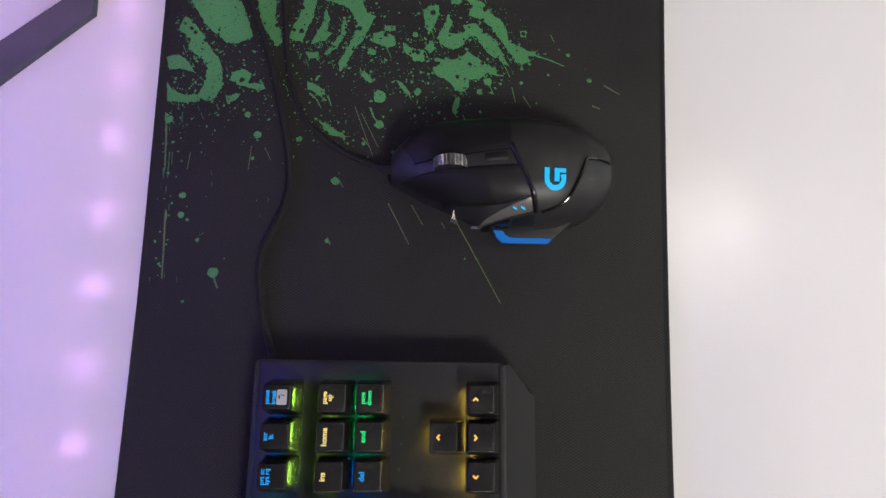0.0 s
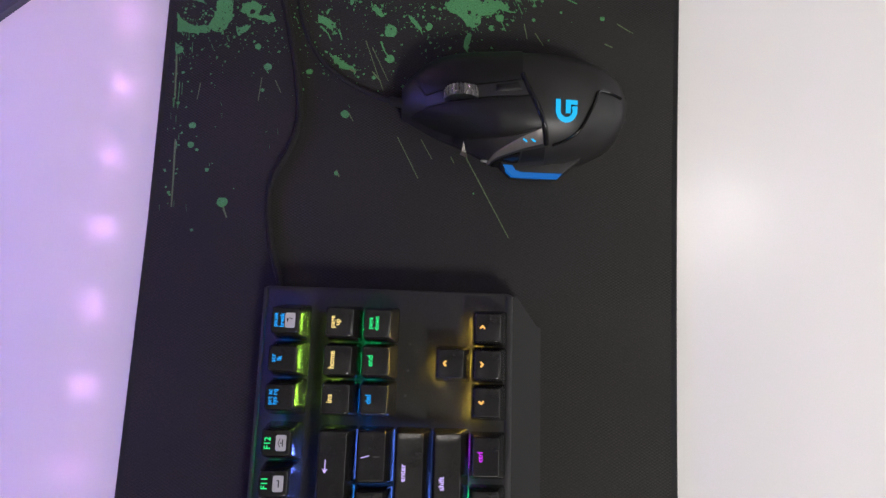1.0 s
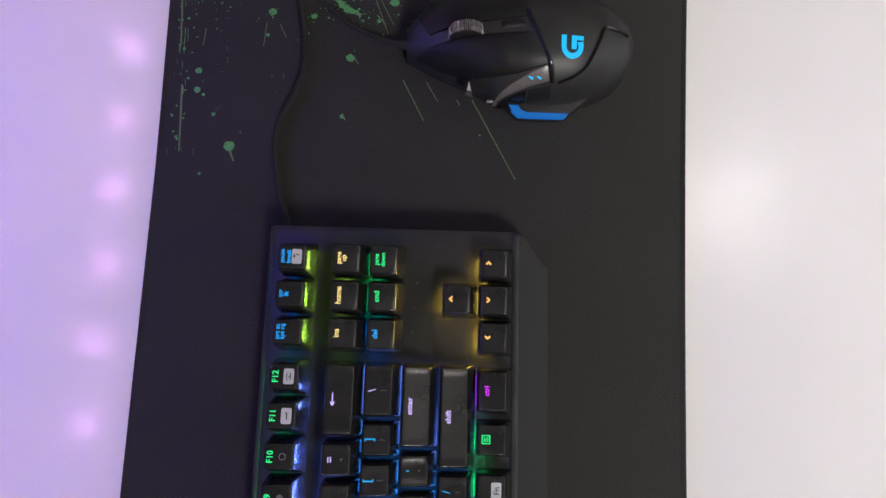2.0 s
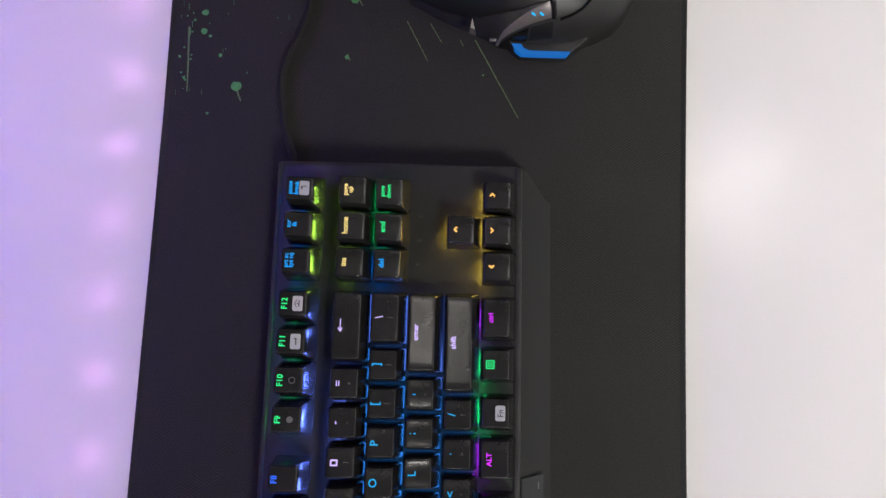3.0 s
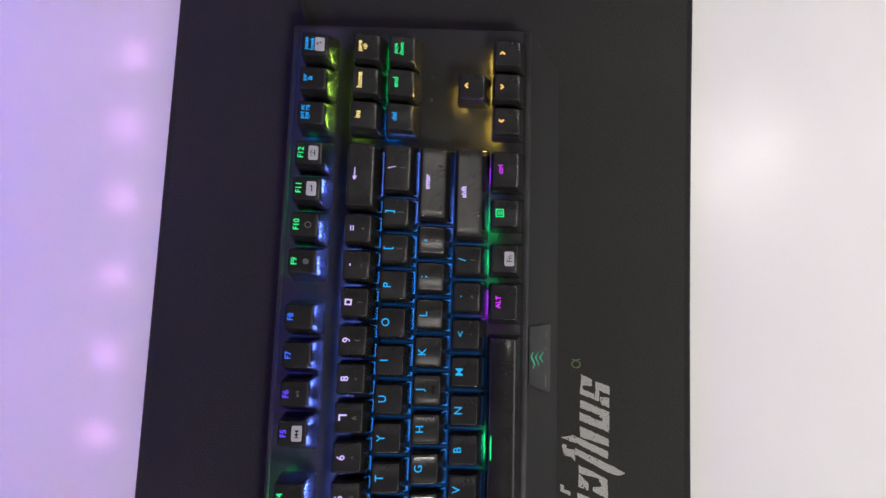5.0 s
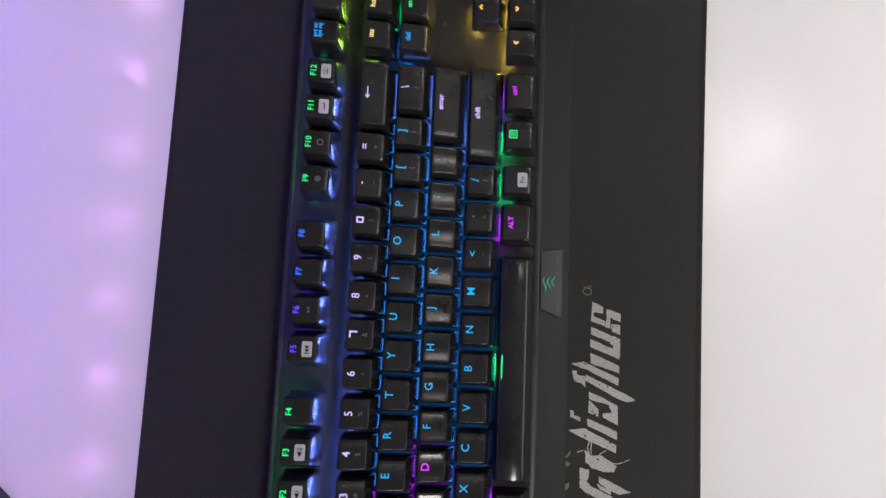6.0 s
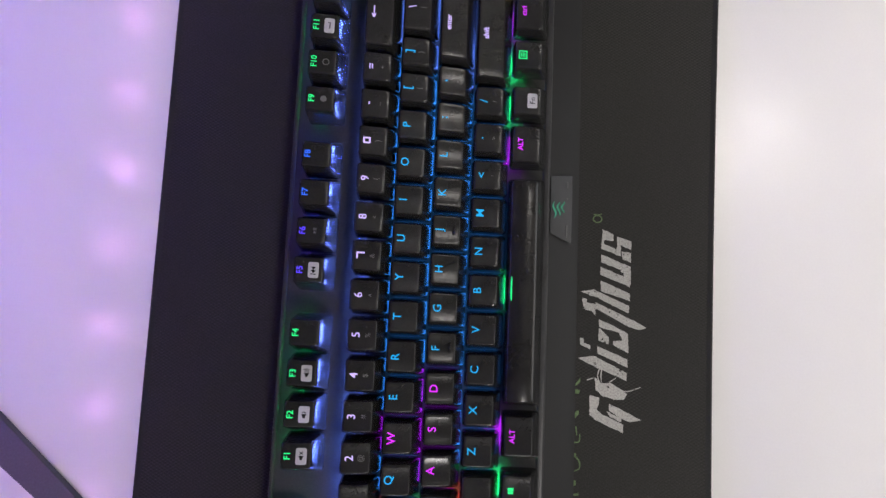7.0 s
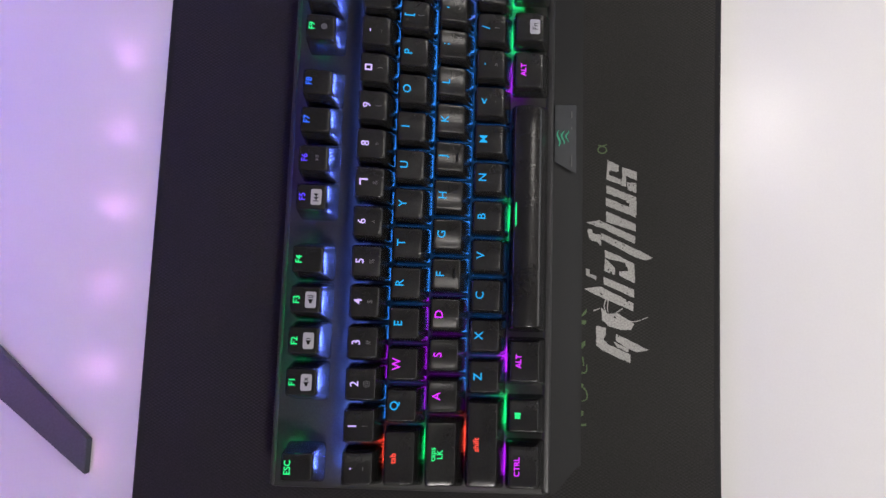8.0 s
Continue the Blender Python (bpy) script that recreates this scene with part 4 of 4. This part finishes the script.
green_patch([(60.1, 578.6), (63.1, 570.7), (61.4, 563.4), (67.5, 562.1), (72.2, 565), (70.3, 568.9), (77.6, 570.4), (83, 565.4), (85.5, 563.5), (92, 557.8), (94.8, 550), (97.3, 545), (100.8, 539.6), (95.5, 543.4), (88.3, 547.8), (83, 553.5), (78.7, 561.3), (74, 561.1), (68.6, 554.2), (63.3, 551.7), (57.9, 553.9), (53.9, 559.2), (56, 564.4), (58.8, 570.5)])
green_patch([(52.7, 545.9), (58, 544.5), (66.9, 545.6), (73.3, 550.4), (77.6, 547.5), (84, 543), (91.9, 538.2), (96.1, 534.5), (91.9, 534.3), (85.5, 536.1), (80.5, 532.1), (74.1, 531.1), (73.4, 525), (68.9, 522.2), (63.5, 526.9), (60, 530.7), (54.6, 533.2), (51.4, 536.9)])
green_patch([(63.7, 508.8), (64.7, 516.4), (67.8, 519.5), (67.9, 514.6), (65.8, 507.4)])
green_patch([(74.6, 588.8), (83, 585.5), (88.4, 577.6), (93.9, 573.8), (97.5, 567.9), (99.2, 558), (104.6, 556.2), (111.7, 551.7), (116.4, 551.9), (115.2, 546.7), (108, 542.6), (103.4, 544.4), (99.1, 552.1), (93.8, 559.8), (88.4, 567.6), (81.2, 573.3), (73.9, 575.9)])
green_patch([(62.2, 588.4), (69.5, 588.6), (68.4, 583.7), (63, 584.3)])
green_patch([(106.5, 566.2), (112, 566.4), (110.1, 561.9), (107.2, 562.2)])
green_patch([(83, 532.1), (89, 533.1), (87.6, 527.7), (84, 528.3)])
green_patch([(-18.2, 502), (-12.2, 498.5), (-7.9, 495.7), (1.2, 491.1), (-4.9, 491), (-11.9, 492.6)])
thin_line([(115.3, 549.5), (126, 545.9), (134.2, 542.3)], M_GREEN, "green_run", 0.0011)
thin_line([(13.2, 511.1), (15.8, 504.4), (19.4, 500.1)], M_GREEN, "green_run", 0.0011)
thin_line([(-24.3, 519.3), (-19.9, 515.3), (-17.6, 510.9)], M_GREEN, "green_run", 0.0011)
thin_line([(-13.1, 517.8), (-11.6, 514.1), (-10.7, 511.1)], M_GREEN, "green_run", 0.0011)
for x, y, r in DROPS:
    green = bmesh.new()
    add_spot(green, x * T, y * T, r * T, ply(0.00005), 11, 0.16)
    part("green_drop", green, M_GREEN, pad, smooth=False)
for a, b, w in STREAKS:
    n = 7
    pts = [((a[0] + (b[0] - a[0]) * i / n) * T + random.uniform(-1, 1) * w * 0.06 * T, (a[1] + (b[1] - a[1]) * i / n) * T) for i in range(n + 1)]
    bm = bmesh.new()
    add_ribbon(bm, pts, w * T * 0.75, ply(0.00005), 3, 0.3)
    part("ink_streak", bm, M_DIMGREEN, pad, smooth=False)

# beyond the upper rim of the view the print goes on as loose splashes
for i in range(46):
    cx, cy = random.uniform(-0.095, 0.12), random.uniform(0.592, 0.69)
    green_patch([(1000 * cx + random.uniform(5, 15) * math.cos(0.7 * k), 1000 * cy + random.uniform(5, 15) * math.sin(0.7 * k)) for k in range(9)])

# fine spray round the large shapes, thinning out downwards
spray = bmesh.new()
for i in range(5200):
    cx, cy = random.choice(centres)
    far = abs(random.gauss(0, 1)) ** 1.5
    a = random.uniform(0, 2 * math.pi)
    x, y = cx + 0.011 * far * math.cos(a), cy + 0.010 * far * math.sin(a) - 0.003 * far
    if x < PAD_L + 0.006 or y > PAD_Y1 - 0.02 or x > 0.15:
        continue
    r = random.choice((0.0002, 0.0002, 0.0003, 0.0003, 0.0004, 0.0006, 0.0009))
    if random.random() < 0.12:
        k = random.uniform(3, 8) * r
        add_ribbon(spray, [(x, y), (x + 0.45 * k, y - k)], r * 0.6, ply(0.00030, 0.000003, 97), 2, 0.5)
    else:
        add_spot(spray, x, y, r, ply(0.00030, 0.000003, 97), 7, 0.45)
for i in range(900):  # a finer mist under the large shapes
    x, y = random.uniform(-0.109, 0.06), random.uniform(0.47, 0.56)
    if random.random() > (y - 0.46) / 0.09:
        continue
    add_spot(spray, x, y, random.choice((0.0002, 0.0002, 0.0003, 0.0004, 0.0006)), ply(0.00030, 0.000003, 97), 6, 0.5)
for i in range(90):  # drips along the back edge, and a few loose ones
    edge = random.random() < 0.8
    x, y = (random.uniform(-0.1095, -0.0975) if edge else random.uniform(-0.097, -0.03)), random.uniform(0.40, 0.52)
    if random.random() > (y - 0.36) / 0.12:
        continue
    r = random.choice((0.0003, 0.0005, 0.0007)) if edge else 0.0003
    if random.random() < 0.4:
        add_ribbon(spray, [(x, y), (x + 0.0004, y - r * random.uniform(5, 16))], r * 0.7, ply(0.00030, 0.000003, 97), 2, 0.4)
    else:
        add_spot(spray, x, y, r * 1.3, ply(0.00030, 0.000003, 97), 7, 0.4)
tagged(part("ink_spray", spray, M_GREEN, pad, "fine green ink specks", smooth=False), kind="stuff")
ink = bmesh.new()
for i in range(760):  # dark pits inside the green
    cx, cy = random.choice(centres)
    x, y = cx + random.gauss(0, 0.005), cy + random.gauss(0, 0.005)
    if x < PAD_L + 0.006:
        continue
    add_spot(ink, x, y, random.choice((0.0003, 0.0004, 0.0006, 0.0008, 0.0013, 0.0017)), ply(0.00062, 0.000003, 97), 8, 0.35)
tagged(part("dark_speck", ink, M_INK, pad, "dark pits in the green print", smooth=False), kind="stuff")

# pale slanted lettering, drawn as plain bars, and small olive marks
def bar_shape(pts, mat, name):
    bm = bmesh.new()
    add_flat(bm, ragged([(x / 1000, y / 1000) for x, y in pts], 0.0012, 0.00016), ply(0.00006))
    return part(name, bm, mat, pad, smooth=False)


bar_shape([(125.1, 165.8), (131.1, 163.2), (131.1, 159.8), (126, 160), (126, 157.8), (132.3, 155.5), (132.3, 152.5), (124.5, 155.3)], M_WHITE, "pale_bar")
bar_shape([(132.9, 162.3), (140.7, 159.8), (140.7, 155.2), (135, 157.5), (135, 151.6), (132.3, 152.5), (132.9, 157.1)], M_WHITE, "pale_bar")
bar_shape([(135.3, 154.1), (140.4, 153.6), (140.4, 148.4), (135.9, 150.1)], M_WHITE, "pale_bar")
bar_shape([(124.5, 152.3), (140.4, 146), (140.4, 141.1), (135, 143.4), (135, 144.3), (124.5, 148)], M_WHITE, "pale_bar")
bar_shape([(124.2, 145.5), (140.1, 139.3), (140.1, 135.1), (124.2, 141.3)], M_WHITE, "pale_bar")
bar_shape([(136.5, 144.7), (140.4, 143.9), (140.4, 136.3), (136.8, 138)], M_WHITE, "pale_bar")
bar_shape([(124.5, 138.2), (140, 131.7), (140, 127.8), (124.6, 132.5)], M_WHITE, "pale_bar")
bar_shape([(114.1, 131.9), (120.7, 133.3), (139.7, 125.1), (139.7, 121.2), (121.9, 129.1)], M_WHITE, "pale_bar")
bar_shape([(114.7, 128.6), (117.1, 128), (117.1, 126.2), (121.9, 125.5), (121.9, 119.5), (119.5, 121.8), (115.4, 122.9)], M_WHITE, "pale_bar")
bar_shape([(121.9, 126.4), (140, 118.5), (148.9, 114), (145, 112.7), (140, 114), (121.9, 123.1)], M_WHITE, "pale_bar")
bar_shape([(123.7, 117.7), (139.4, 110.7), (139.4, 100.4), (131.4, 104.3), (131.4, 106.3), (136.1, 106.8), (134.4, 110.9), (123.7, 113.5)], M_WHITE, "pale_bar")
bar_shape([(123.7, 113.2), (125.8, 111.5), (129, 108.1), (129, 104.5), (123.7, 106.4)], M_WHITE, "pale_bar")
bar_shape([(114, 107.3), (115.7, 106.8), (115.8, 104.7), (119.3, 103.6), (119.3, 101.5), (114, 104)], M_WHITE, "pale_bar")
bar_shape([(123.1, 103.4), (139.1, 97.1), (139.1, 92.7), (123.2, 99.6)], M_WHITE, "pale_bar")
bar_shape([(113.1, 96.9), (121.4, 98.3), (138.8, 90), (138.7, 85.9), (120.8, 93)], M_WHITE, "pale_bar")
bar_shape([(122, 87.2), (125.5, 84.1), (130.2, 84.8), (133.8, 82.6), (139, 79.2), (137.3, 76), (132, 76.1), (126.1, 77.7), (122.6, 80.5)], M_WHITE, "pale_bar")
bar_shape([(119.4, 77.7), (124.4, 77), (124.4, 73.2), (123.2, 70.6), (125.6, 68.4), (137.2, 63.5), (136.9, 59.2), (123.3, 64.8), (119.5, 67.6)], M_WHITE, "pale_bar")
bar_shape([(129.7, 73.7), (133.7, 72.1), (146.6, 66.1), (140.7, 64.8), (136.1, 66.4), (129.4, 70.5)], M_WHITE, "pale_bar")
bar_shape([(128.5, 69.9), (136.1, 66.4), (136.1, 64.6), (130.2, 67.1)], M_WHITE, "pale_bar")
thin_line([(124.4, 91.7), (123.5, 88.1), (124.4, 85.2)], M_WHITE, "pale_thread")
thin_line([(125.5, 91.1), (125.2, 87.3), (125.5, 84.9)], M_WHITE, "pale_thread")
thin_line([(129.7, 84.8), (131.4, 86), (133.2, 87.2)], M_WHITE, "pale_thread")
thin_line([(133.2, 82.5), (138.4, 80.4), (146.1, 82.9)], M_WHITE, "pale_thread")
thin_line([(117.9, 85.6), (119.7, 86.2), (121.4, 86.9)], M_WHITE, "pale_thread")
bar_shape([(111.5, 83), (114.4, 86.4), (114.4, 84.6), (112.1, 82.2)], M_DIMGREEN, "olive_mark")
bar_shape([(111.5, 80.7), (114.4, 80.2), (113.8, 78.2), (111.5, 78.4)], M_DIMGREEN, "olive_mark")
bar_shape([(111.6, 68.5), (113.9, 70), (113.9, 67.7), (111.9, 65.6)], M_DIMGREEN, "olive_mark")
bar_shape([(111.7, 48.4), (112.9, 47.8), (112.6, 46.1), (111.7, 46.1)], M_DIMGREEN, "olive_mark")
bar_shape([(111.8, 34.7), (113, 34.2), (113, 32.2), (111.8, 31.6)], M_DIMGREEN, "olive_mark")
bar_shape([(111.8, 27.7), (114.4, 28), (114.4, 26.9), (111.9, 26.8)], M_DIMGREEN, "olive_mark")
thin_line([(112.5, 61.6), (112.8, 59.3), (113.1, 57)], M_DIMGREEN, "olive_curl", 0.0009)
thin_line([(111.7, 53.5), (113.7, 53.6), (114.6, 55), (114.6, 57.9)], M_DIMGREEN, "olive_curl", 0.0009)
thin_line([(112.9, 46.1), (114.6, 43.9), (114.7, 40.5), (112.1, 39)], M_DIMGREEN, "olive_curl", 0.0009)
specks = bmesh.new()
for i in range(60):
    x, y = random.uniform(114, 148), random.uniform(58, 168)
    x += 0.06 * (y - 110)
    add_spot(specks, x / 1000, y / 1000, random.choice((0.0002, 0.0003, 0.0004, 0.0006)), ply(0.0006, 0.000003, 90), 6, 0.45)
tagged(part("worn_speck", specks, M_INK, pad, "worn gaps in the pale print", smooth=False), kind="stuff")
ring_mark = bmesh.new()  # alpha_ring
add_ribbon(ring_mark, [((122.2 + 2.3 * math.cos(radians(a))) / 1000, (171.3 + 1.9 * math.sin(radians(a))) / 1000) for a in range(0, 361, 30)], 0.0007, ply(0.00006))
add_ribbon(ring_mark, [(0.1200, 0.1738), (0.1222, 0.1736), (0.1246, 0.1742)], 0.0006, ply(0.0001))
part("olive_ring", ring_mark, M_DIMGREEN, pad, smooth=False)
